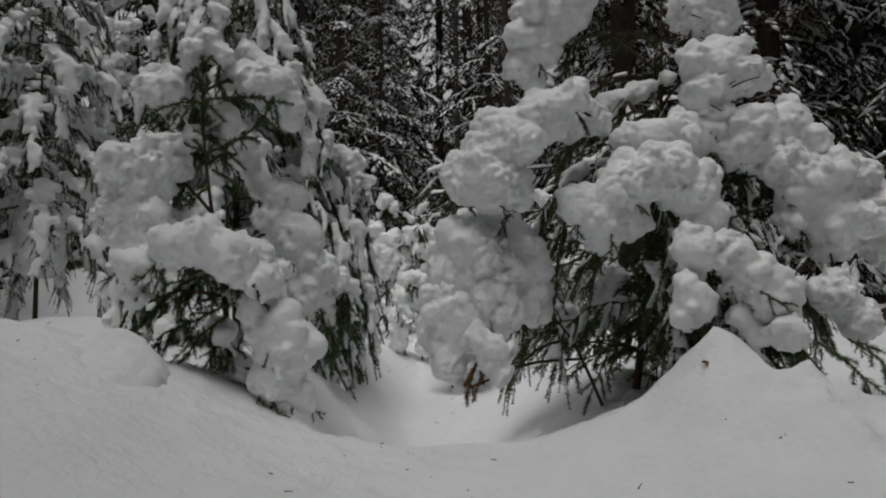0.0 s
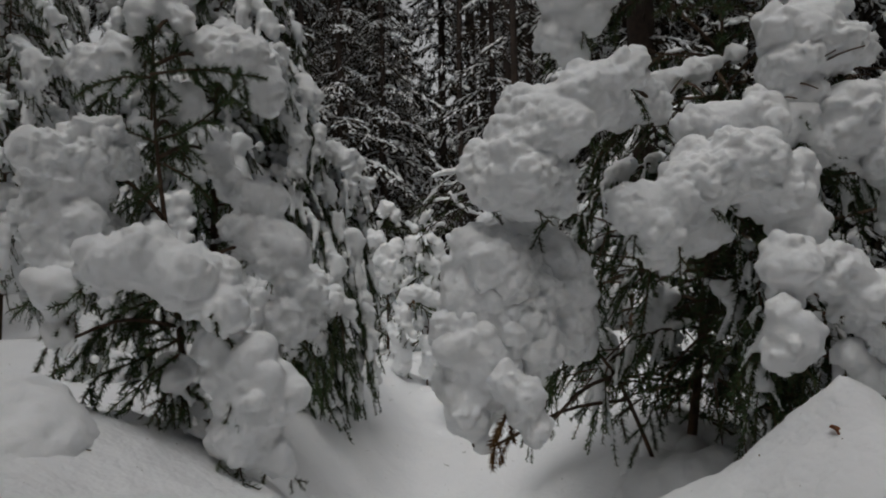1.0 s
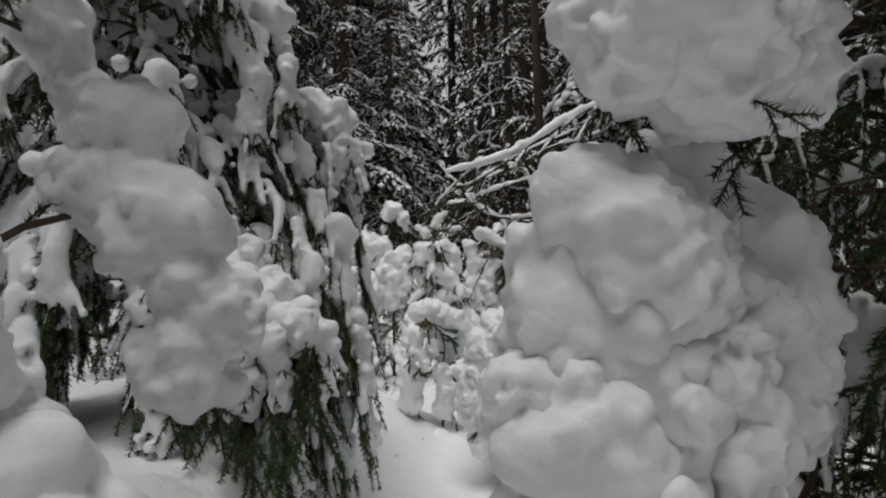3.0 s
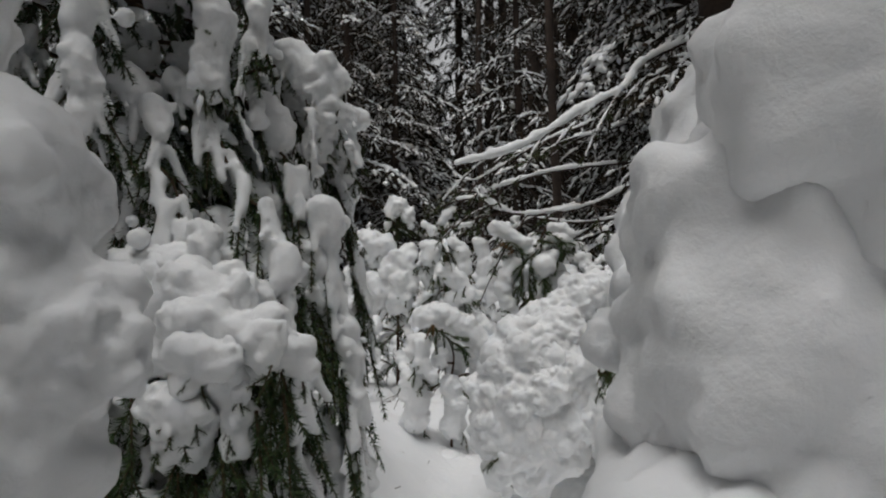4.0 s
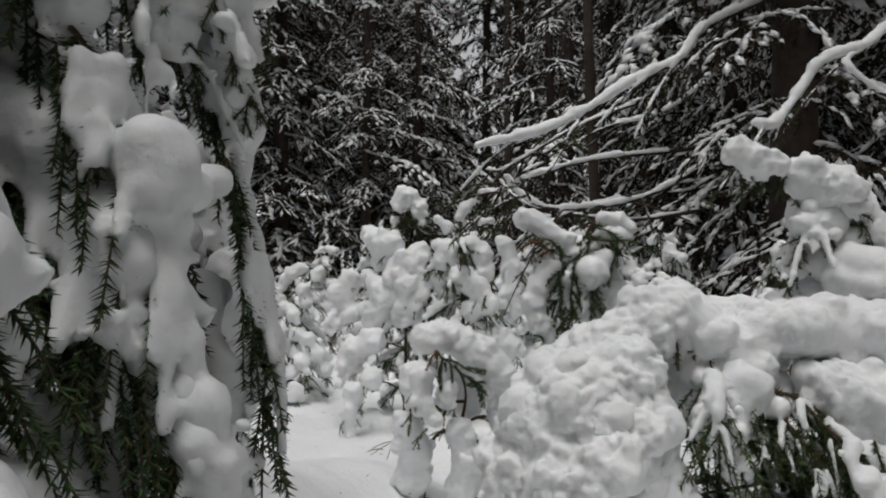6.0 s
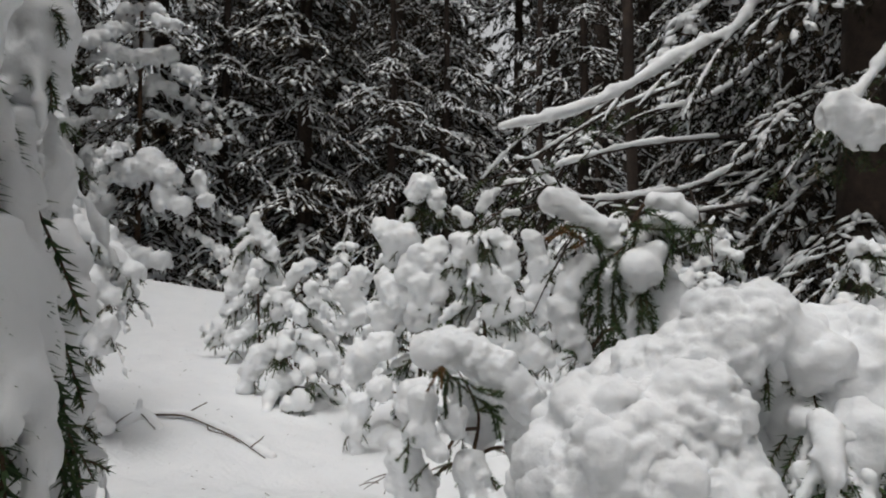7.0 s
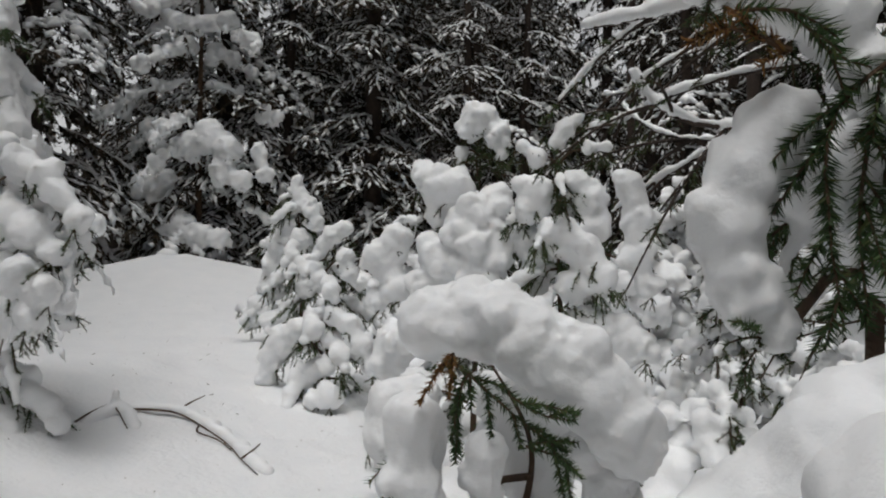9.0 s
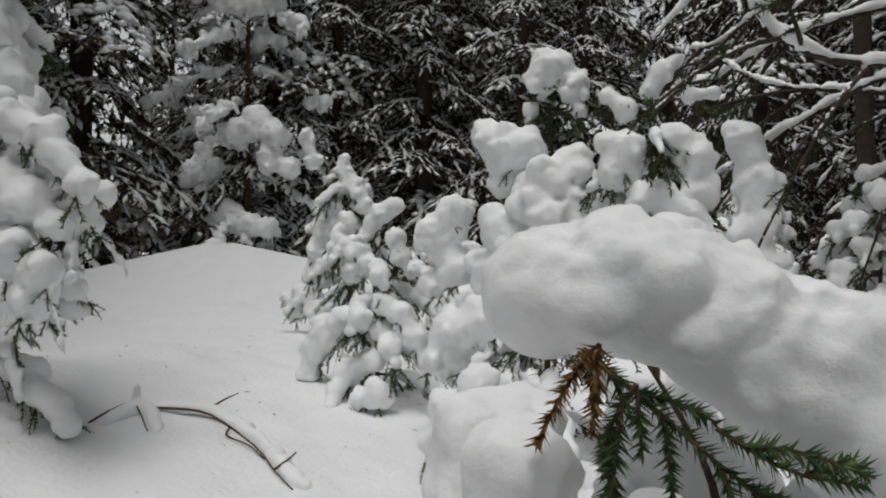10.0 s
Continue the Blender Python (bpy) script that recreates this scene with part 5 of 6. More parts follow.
tree.clump((0.251, 3.300, 0.470, 0.029), (0.277, 3.300, 0.483, 0.029), twigs=1, size=0.4, knobs=4, clod=0.008)
tree.needled((0.132, 3.140, 0.586), (0.101, 3.140, 0.555), (0.094, 3.140, 0.505), (0.105, 3.140, 0.421), gap=0.006, size=0.36, radius=0.0018)
tree.needled((0.121, 3.150, 0.542), (0.116, 3.150, 0.488), (0.121, 3.150, 0.429), gap=0.007, size=0.36, radius=0.0016)
tree.needled((0.136, 3.150, 0.561), (0.154, 3.150, 0.505), (0.185, 3.150, 0.456), gap=0.008, size=0.34, radius=0.002)
tree.needled((0.164, 3.160, 0.642), (0.203, 3.160, 0.629), (0.212, 3.160, 0.600), (0.195, 3.160, 0.548), gap=0.007, size=0.38, radius=0.0016)
tree.needled((0.159, 3.160, 0.630), (0.150, 3.160, 0.586), (0.141, 3.160, 0.552), gap=0.007, size=0.36, radius=0.002)
tree.needled((0.040, 3.140, 0.617), (0.073, 3.140, 0.616), (0.096, 3.140, 0.589), (0.118, 3.140, 0.579), gap=0.012, size=0.3, radius=0.0016)
tree.needled((0.142, 3.160, 0.621), (0.186, 3.160, 0.614), (0.222, 3.160, 0.614), gap=0.010, size=0.4)
tree.needled((0.077, 3.150, 0.594), (0.054, 3.150, 0.606), (0.031, 3.150, 0.614), gap=0.009, dead=True, size=0.4)
tree.needled((0.136, 3.140, 0.550), (0.147, 3.140, 0.522), (0.154, 3.140, 0.499), gap=0.008, dead=True, size=0.36)
tree.needled((0.252, 3.150, 0.469), (0.263, 3.150, 0.476), (0.271, 3.150, 0.473), gap=0.012, dead=True, size=0.5)
tree.fill(4, 0.1)
tree.skirt(0.1, 0.035)
tree.bare(2, 0.15, 0.3, 0.5)

# low sapling
tree = Spruce("young_spruce", "low spruce sapling bowed under a long snow roll", [(-0.113, 3.36, 0.191), (-0.104, 3.36, 0.285), (-0.158, 3.33, 0.391)], 0.006, True, 19, "young spruces")
tree.limit, tree.needle = 0.24, 0.0085
tree.clump((-0.195, 3.330, 0.398, 0.039), (-0.161, 3.330, 0.405, 0.041), (-0.133, 3.330, 0.400, 0.042), (-0.106, 3.330, 0.386, 0.042), (-0.085, 3.330, 0.373, 0.043), (-0.064, 3.330, 0.357, 0.043), (-0.043, 3.330, 0.340, 0.043), (-0.018, 3.330, 0.313, 0.039), (-0.008, 3.330, 0.293, 0.031), twigs=0, knobs=1, clod=0.0035, branch=False, step=0.0042)
tree.clump((-0.226, 3.290, 0.329, 0.021), (-0.202, 3.290, 0.330, 0.024), (-0.225, 3.290, 0.298, 0.028), (-0.198, 3.290, 0.294, 0.030), (-0.208, 3.290, 0.258, 0.033), twigs=0, knobs=1, clod=0.0035, branch=False, step=0.0042)
tree.clump((-0.136, 3.290, 0.289, 0.020), (-0.140, 3.290, 0.264, 0.022), twigs=0, knobs=1, clod=0.0035, branch=False, step=0.0042)
tree.clump((-0.131, 3.400, 0.307, 0.035), (-0.095, 3.400, 0.274, 0.035), (-0.142, 3.400, 0.259, 0.036), (-0.094, 3.400, 0.228, 0.035), twigs=0, knobs=1, clod=0.0035, branch=False, step=0.0042)
tree.clump((-0.048, 3.360, 0.277, 0.027), (-0.027, 3.360, 0.252, 0.027), twigs=0, knobs=1, clod=0.0035, branch=False, step=0.0042)
tree.clump((-0.197, 3.260, 0.322, 0.026), (-0.201, 3.260, 0.270, 0.026), (-0.166, 3.260, 0.228, 0.021), twigs=1, knobs=3)
tree.needled((-0.168, 3.270, 0.376), (-0.133, 3.270, 0.348), (-0.099, 3.270, 0.321), (-0.065, 3.270, 0.300), gap=0.008, radius=0.0014, size=0.4)
tree.needled((-0.144, 3.250, 0.365), (-0.156, 3.250, 0.341), (-0.151, 3.250, 0.299), gap=0.009, radius=0.0012, size=0.4)
tree.needled((-0.112, 3.260, 0.347), (-0.084, 3.260, 0.332), (-0.056, 3.260, 0.329), gap=0.012, radius=0.0012, size=0.5)
tree.needled((-0.098, 3.270, 0.302), (-0.070, 3.270, 0.295), (-0.051, 3.270, 0.278), gap=0.009, radius=0.0012, size=0.4)
tree.needled((-0.160, 3.260, 0.380), (-0.164, 3.260, 0.376), (-0.167, 3.260, 0.372), gap=0.008, dead=True, size=0.3, radius=0.001)
tree.clump((-0.235, 3.300, 0.205, 0.035), (-0.215, 3.310, 0.150, 0.042), (-0.225, 3.330, 0.080, 0.045), twigs=1, knobs=3, clod=0.005)
tree.clump((-0.115, 3.310, 0.190, 0.034), (-0.095, 3.320, 0.130, 0.038), (-0.11, 3.340, 0.060, 0.042), twigs=1, knobs=3, clod=0.005)
tree.clump((-0.02, 3.360, 0.215, 0.032), (0.0, 3.370, 0.150, 0.036), (-0.01, 3.380, 0.070, 0.04), twigs=1, knobs=3, clod=0.005)
tree.skirt(0.1, 0.04)
tree.bare(2, 0.05, 0.15)

# knob spruce
tree = Spruce("young_spruce", "young spruce with a round snow knob on its leader", [(-0.391, 4.6, -0.019), (-0.385, 4.6, 0.378), (-0.38, 4.6, 0.817)], 0.013, False, 20, "young spruces")
tree.clump((-0.400, 4.560, 0.833, 0.043), (-0.365, 4.560, 0.856, 0.043), (-0.325, 4.560, 0.813, 0.039), (-0.395, 4.560, 0.882, 0.028), twigs=5, size=0.6)
tree.clump((-0.326, 4.550, 0.790, 0.029), (-0.313, 4.550, 0.750, 0.018), twigs=3, size=0.6)
tree.clump((-0.427, 4.560, 0.758, 0.019), (-0.433, 4.560, 0.732, 0.013), twigs=2, size=0.6)
tree.clump((-0.519, 4.540, 0.693, 0.043), (-0.478, 4.540, 0.654, 0.063), (-0.429, 4.540, 0.654, 0.047), (-0.488, 4.540, 0.585, 0.039), twigs=2)
tree.clump((-0.327, 4.520, 0.615, 0.050), (-0.385, 4.520, 0.538, 0.085), (-0.345, 4.520, 0.500, 0.077), (-0.364, 4.520, 0.422, 0.077), (-0.392, 4.520, 0.364, 0.050), twigs=2)
tree.clump((-0.472, 4.520, 0.459, 0.066), (-0.501, 4.520, 0.381, 0.058), (-0.520, 4.520, 0.342, 0.039), twigs=2)
tree.clump((-0.228, 4.500, 0.521, 0.046), (-0.189, 4.500, 0.464, 0.057), (-0.226, 4.500, 0.388, 0.045), twigs=2)
tree.clump((-0.610, 4.550, 0.515, 0.044), (-0.650, 4.550, 0.455, 0.052), (-0.608, 4.550, 0.376, 0.047), (-0.668, 4.550, 0.336, 0.036), twigs=2)
tree.clump((-0.504, 4.450, 0.273, 0.056), (-0.581, 4.450, 0.233, 0.057), (-0.599, 4.450, 0.176, 0.045), twigs=2)
tree.clump((-0.541, 4.300, 0.097, 0.042), (-0.567, 4.300, 0.026, 0.039), (-0.557, 4.300, -0.061, 0.028), (-0.488, 4.300, 0.152, 0.039), twigs=2)
tree.needled((-0.384, 4.570, 0.677), (-0.385, 4.570, 0.745), (-0.381, 4.570, 0.805), gap=0.004, size=0.5, radius=0.004)
tree.needled((-0.378, 4.550, 0.747), (-0.345, 4.550, 0.739), (-0.319, 4.550, 0.724), gap=0.006, size=0.45)
tree.needled((-0.384, 4.550, 0.734), (-0.418, 4.550, 0.729), (-0.444, 4.550, 0.703), gap=0.006, size=0.45)
tree.needled((-0.375, 4.580, 0.617), (-0.380, 4.580, 0.696), (-0.377, 4.580, 0.805), gap=0.007)
tree.needled((-0.349, 4.500, 0.271), (-0.436, 4.500, 0.193), (-0.494, 4.500, 0.152))
tree.needled((-0.491, 4.500, -0.076), (-0.587, 4.500, -0.195))
tree.pads(12, 0.25, 0.03, 0.05, 0.7)
tree.skirt(0.2, 0.07)
tree.bare(4, 0.1, 0.5, 0.8)

# twin spruce
tree = Spruce("young_spruce", "slender young spruce with snow on short whorls", [(-0.137, 4.45, 0.247), (-0.149, 4.45, 0.504), (-0.155, 4.45, 0.791)], 0.011, False, 21, "young spruces")
tree.clump((-0.155, 4.450, 0.763, 0.022), (-0.133, 4.450, 0.800, 0.026), (-0.106, 4.450, 0.819, 0.018), twigs=2)
tree.clump((-0.205, 4.430, 0.724, 0.026), (-0.242, 4.430, 0.752, 0.018), twigs=2)
tree.clump((-0.077, 4.430, 0.743, 0.018), (-0.032, 4.430, 0.746, 0.016), twigs=2)
tree.clump((-0.203, 4.420, 0.632, 0.048), (-0.221, 4.420, 0.586, 0.040), (-0.240, 4.420, 0.650, 0.029), twigs=2)
tree.clump((-0.103, 4.420, 0.651, 0.036), (-0.067, 4.420, 0.615, 0.040), (-0.057, 4.420, 0.542, 0.040), twigs=2)
tree.clump((-0.146, 4.400, 0.523, 0.051), (-0.092, 4.400, 0.488, 0.050), (-0.047, 4.400, 0.417, 0.050), (-0.109, 4.400, 0.398, 0.043), twigs=2)
tree.clump((0.023, 4.420, 0.651, 0.036), (0.050, 4.420, 0.561, 0.040), (0.042, 4.420, 0.471, 0.040), (0.069, 4.420, 0.400, 0.032), twigs=2)
tree.clump((-0.037, 4.420, 0.290, 0.054), (0.035, 4.420, 0.256, 0.054), (-0.091, 4.420, 0.306, 0.043), twigs=2)
tree.needled((-0.148, 4.430, 0.541), (-0.153, 4.430, 0.651), (-0.150, 4.430, 0.743), gap=0.016)
tree.needled((-0.144, 4.400, 0.325), (-0.198, 4.400, 0.252))
tree.needled((-0.127, 4.400, 0.344), (-0.055, 4.400, 0.327))
tree.pads(11, 0.2, 0.026, 0.05, 0.8)
tree.skirt(0.16, 0.06)
tree.bare(4, 0.1, 0.5, 0.8)

# cone spruce
tree = Spruce("young_spruce", "narrow cone-shaped spruce covered in snow", [(-1.461, 5.765, 0.081), (-1.480, 5.765, 0.466), (-1.500, 5.765, 0.828)], 0.013, False, 22, "young spruces")
tree.clump((-1.500, 5.765, 0.828, 0.031), (-1.500, 5.765, 0.775, 0.042), (-1.457, 5.765, 0.711, 0.046), (-1.527, 5.765, 0.698, 0.037), twigs=2)
tree.clump((-1.548, 5.726, 0.605, 0.051), (-1.560, 5.726, 0.516, 0.062), (-1.588, 5.726, 0.413, 0.062), (-1.614, 5.726, 0.310, 0.056), twigs=2)
tree.clump((-1.409, 5.726, 0.681, 0.041), (-1.381, 5.726, 0.617, 0.041), twigs=2)
tree.clump((-1.463, 5.726, 0.542, 0.051), (-1.489, 5.726, 0.440, 0.046), twigs=2)
tree.clump((-1.669, 5.700, 0.232, 0.046), (-1.696, 5.700, 0.155, 0.051), (-1.611, 5.700, 0.183, 0.046), (-1.755, 5.700, 0.204, 0.026), twigs=2)
tree.clump((-1.399, 5.831, 0.494, 0.052), (-1.425, 5.831, 0.363, 0.052), twigs=2)
tree.pads(18, 0.314, 0.047)
tree.skirt(0.18, 0.07)
tree.bare(4, 0.1, 0.5, 0.8)

# cone sapling
tree = Spruce("young_spruce", "bushy little spruce with snow-bent lower branches", [(-0.977, 4.950, -0.017), (-0.991, 4.950, 0.217), (-1.005, 4.950, 0.488)], 0.01, False, 23, "young spruces")
tree.clump((-0.976, 4.950, 0.543, 0.032), (-0.928, 4.950, 0.560, 0.032), (-1.005, 4.950, 0.506, 0.033), (-1.024, 4.950, 0.470, 0.025), twigs=2)
tree.clump((-1.044, 4.910, 0.406, 0.047), (-1.053, 4.910, 0.361, 0.047), (-1.005, 4.910, 0.379, 0.036), twigs=2)
tree.clump((-0.916, 4.924, 0.460, 0.032), (-0.896, 4.924, 0.399, 0.032), twigs=2)
tree.clump((-1.053, 4.857, 0.205, 0.045), (-1.112, 4.857, 0.167, 0.049), (-1.149, 4.857, 0.112, 0.047), (-1.168, 4.857, 0.040, 0.039), twigs=2)
tree.clump((-0.923, 4.857, 0.261, 0.037), (-0.867, 4.857, 0.229, 0.037), (-0.830, 4.857, 0.163, 0.041), (-0.792, 4.857, 0.096, 0.033), twigs=2)
tree.clump((-1.020, 4.831, 0.053, 0.048), (-0.945, 4.831, 0.092, 0.035), twigs=2)
tree.clump((-0.891, 4.751, 0.010, 0.043), (-0.944, 4.751, -0.002, 0.033), twigs=2)
tree.pads(13, 0.319, 0.043)
tree.skirt(0.16, 0.06)
tree.bare(4, 0.1, 0.5, 0.8)

# small sapling
tree = Spruce("young_spruce", "tiny snow-capped spruce sapling", [(-1.197, 6.085, -0.108), (-1.218, 6.085, 0.435)], 0.008, False, 24, "young spruces")
tree.clump((-1.233, 6.085, 0.435, 0.038), (-1.233, 6.085, 0.475, 0.033), (-1.203, 6.085, 0.394, 0.033), twigs=1)
tree.clump((-1.250, 6.055, 0.325, 0.054), (-1.191, 6.055, 0.300, 0.044), (-1.220, 6.055, 0.219, 0.048), twigs=1)
tree.clump((-1.151, 6.025, 0.169, 0.053), (-1.122, 6.025, 0.090, 0.058), (-1.079, 6.025, 0.012, 0.053), twigs=1)
tree.clump((-1.263, 6.025, 0.111, 0.044), (-1.292, 6.025, 0.003, 0.038), twigs=1)
tree.pads(9, 0.225, 0.045)
tree.skirt(0.1, 0.05)
tree.bare(4, 0.1, 0.5, 0.8)

# corner spruce
tree = Spruce("young_spruce", "spruce with drooping boughs under broken snow", [(-1.967, 3.25, 0.093), (-1.916, 3.25, 0.956), (-1.863, 3.25, 1.918)], 0.018, False, 25, "young spruces")
tree.clump((-1.920, 3.200, 0.726, 0.090), (-1.882, 3.200, 0.659, 0.122), (-1.924, 3.200, 0.554, 0.117), (-1.789, 3.200, 0.644, 0.053), twigs=2, fingers=1)
tree.weep(46, 0.55, 1.9, 0.55, 0.5, 0.023, 0.45, 1.3)
tree.skirt(0.3, 0.1)

# edge spruce
tree = Spruce("young_spruce", "snow-coated spruce with a thin twiggy foot", [(-1.518, 4.05, 0.061), (-1.537, 4.05, 0.745), (-1.571, 4.05, 1.597)], 0.016, False, 26, "young spruces")
tree.clump((-1.400, 4.000, 0.795, 0.034), (-1.384, 4.000, 0.748, 0.039), twigs=1, fingers=1)
tree.clump((-1.309, 3.950, 0.655, 0.039), (-1.239, 3.950, 0.631, 0.036), (-1.204, 3.950, 0.587, 0.032), (-1.144, 3.950, 0.538, 0.027), twigs=1, fingers=1)
tree.clump((-1.321, 3.950, 0.536, 0.048), (-1.264, 3.950, 0.503, 0.047), (-1.209, 3.950, 0.460, 0.032), twigs=1, fingers=1)
tree.clump((-1.270, 3.920, 0.407, 0.048), (-1.215, 3.920, 0.376, 0.041), (-1.241, 3.920, 0.324, 0.037), twigs=1, fingers=1)
tree.clump((-1.354, 4.100, 0.381, 0.036), (-1.322, 4.100, 0.334, 0.029), twigs=1, fingers=1)
tree.clump((-1.482, 4.200, 0.735, 0.016), (-1.473, 4.200, 0.708, 0.021), twigs=2)
tree.clump((-1.557, 4.050, 1.442, 0.085), (-1.516, 4.050, 1.303, 0.068), (-1.531, 4.050, 1.168, 0.078), (-1.508, 4.050, 1.032, 0.061), twigs=1, fingers=1)
tree.clump((-1.520, 4.000, 0.937, 0.082), (-1.463, 4.000, 0.854, 0.072), (-1.515, 4.000, 0.773, 0.082), twigs=1, fingers=1)
tree.clump((-1.510, 4.000, 0.609, 0.082), (-1.436, 4.000, 0.528, 0.071), (-1.469, 4.000, 0.430, 0.075), twigs=1, fingers=1)
tree.clump((-1.484, 4.050, 0.812, 0.067), (-1.435, 4.050, 0.711, 0.067), (-1.387, 4.050, 0.595, 0.050), twigs=1, fingers=1)
tree.clump((-1.397, 4.000, 0.400, 0.065), (-1.342, 4.000, 0.320, 0.055), (-1.447, 4.000, 0.269, 0.071), twigs=1, fingers=1)
tree.bough((-1.368, 4.000, 0.713, 0.018), (-1.250, 4.000, 0.540, 0.020), (-1.179, 4.000, 0.462, 0.018))
tree.needled((-1.376, 4.000, 0.269), (-1.360, 4.000, 0.190), (-1.381, 4.000, 0.132), gap=0.05)
tree.pads(20, 0.25, 0.05)
tree.skirt(0.15, 0.06)
tree.bare(4, 0.1, 0.5, 0.8)

# clumpy spruce
tree = Spruce("young_spruce", "spruce with big snow clumps on drooping boughs", [(-3.596, 8.15, 0.435), (-3.598, 8.15, 2.429), (-3.588, 8.15, 3.754)], 0.05, False, 27, "young spruces")
tree.clump((-3.916, 8.000, 2.421, 0.103), (-3.749, 8.000, 2.518, 0.103), (-3.524, 8.000, 2.483, 0.082), (-3.248, 8.000, 2.498, 0.091), twigs=1, fingers=2, step=0.016)
tree.clump((-3.337, 8.000, 2.809, 0.071), (-3.171, 8.000, 2.775, 0.061), (-3.141, 8.000, 2.646, 0.051), twigs=1, fingers=2, step=0.016)
tree.clump((-3.518, 7.900, 1.391, 0.120), (-3.329, 7.900, 1.464, 0.140), (-3.165, 7.900, 1.362, 0.119), (-3.215, 7.900, 1.163, 0.109), (-3.026, 7.900, 1.088, 0.089), twigs=1, fingers=2, step=0.016)
tree.clump((-3.974, 7.950, 1.583, 0.082), (-3.885, 7.950, 1.428, 0.082), twigs=1, fingers=1, step=0.016)
tree.clump((-3.980, 7.900, 1.040, 0.112), (-3.759, 7.900, 1.116, 0.091), (-3.865, 7.900, 0.913, 0.071), twigs=1, fingers=2, step=0.016)
tree.clump((-3.606, 7.850, 0.686, 0.129), (-3.387, 7.850, 0.614, 0.119), (-3.200, 7.850, 0.591, 0.089), twigs=1, fingers=1, step=0.016)
tree.clump((-2.898, 7.950, 1.342, 0.070), (-2.841, 7.950, 1.142, 0.069), twigs=1, fingers=1, step=0.016)
tree.clump((-4.160, 8.000, 1.882, 0.073), (-4.271, 8.000, 1.727, 0.062), twigs=1, fingers=1, step=0.016)
tree.fill(26, 1.0, snow=0.03, shoots=7)
tree.bare(10, 0.5, 3.0, 2.0)


# ---- spruces further off, grown by rule ----
YOUNG = "young spruce thickly hung with lumps of snow"
for k, (x, y, h, w) in enumerate([(-0.75, 6.2, 0.9, 0.3), (-1.25, 6.9, 0.75, 0.28), (0.15, 5.6, 0.7, 0.3), (0.55, 5.1, 0.7, 0.32), (-0.2, 6.8, 1.0, 0.35), (0.35, 7.2, 1.1, 0.4), (1.1, 6.6, 1.0, 0.4)]):
    grown("young_spruce", YOUNG, x, y, float(ground_height(np.array(x), np.array(y))), h, w, 50 + k, 0.014, 0.038, 0.2, group="young spruces")
for k, (x, y, h, w) in enumerate([(0.95, 4.1, 0.5, 0.28), (0.34, 4.7, 0.62, 0.24), (0.64, 4.45, 0.62, 0.27), (0.2, 4.15, 0.34, 0.2), (0.45, 3.85, 0.3, 0.2), (-0.62, 5.35, 0.55, 0.24)]):
    grown("young_spruce", "slender young spruce hung with small lumps of snow", x, y, float(ground_height(np.array(x), np.array(y))), h, w, 70 + k, 0.0085, 0.023, 0.2, group="young spruces")


# ---- the big tree with long snowy limbs ----
big = forest_tree("spruce_tree", "old spruce with long bare limbs carrying ridges of snow", 8.5, 0.95, 9, 30, FINE_BOUGHS, 0.25, 3.6, 40, 0.11)
big.matrix_basis = pose(1.27, 4.75, 0.0, 0, 0, 40)


def limb(parent, points, radius, snow, seed, twigs=10):
    """A bare limb with a ridge of snow on it and side shoots."""
    rng = np.random.default_rng(seed)
    line = spline(points, 22)
    tv, tf = tube(line, np.linspace(radius, radius * 0.3, 22), 7)
    piece = part("limb", mesh_from("limb", tv, tf, [BARK]), parent, "bare brown limb")
    caps, side = [], []
    for i in range(1, 21):
        r, r2 = snow * rng.uniform(0.65, 1.2), snow * rng.uniform(0.65, 1.2)
        caps.append((*(line[i] + (0, 0, 0.7 * r)), r, *(line[i + 1] + (0, 0, 0.7 * r2)), r2))
    for k in range(int(twigs * 0.7)):
        i = rng.integers(2, 21)
        d = unit(line[min(i + 1, 21)] - line[i])
        way = unit(d + rng.normal(size=3) * (0.5, 0.5, 0.25) + (0, 0, -0.35))
        size = rng.uniform(0.15, 0.42)
        s = np.linspace(0, 1, 7)[:, None]
        q = line[i] + size * s * way + 0.3 * size * s ** 2 * np.array([0, 0, -1.0])
        tv, tf = tube(q, np.linspace(0.006, 0.002, 7), 5)
        part("shoot", mesh_from("shoot", tv, tf, [BARK]), parent)
        for j in range(6):
            r = snow * rng.uniform(0.28, 0.55)
            caps.append((*(q[j] + (0, 0, 0.6 * r)), r, *(q[j + 1] + (0, 0, 0.6 * r)), r * 0.8))
        for j in (2, 4, 6):
            m = Matrix.Translation(Vector(q[j])) @ Vector(way + rng.normal(size=3) * 0.3 - (0, 0, 0.3)).to_track_quat("X", "Z").to_matrix().to_4x4()
            part("twig", MID_TWIGS[rng.integers(3)], parent, m=m @ Matrix.Scale(rng.uniform(0.8, 1.4), 4))
    part("snow_ridge", snow_skin("snow_ridge", caps, 0.011, clod=0.004, seed=seed), parent, "ridge of white snow along the limb")["kind"] = "stuff"


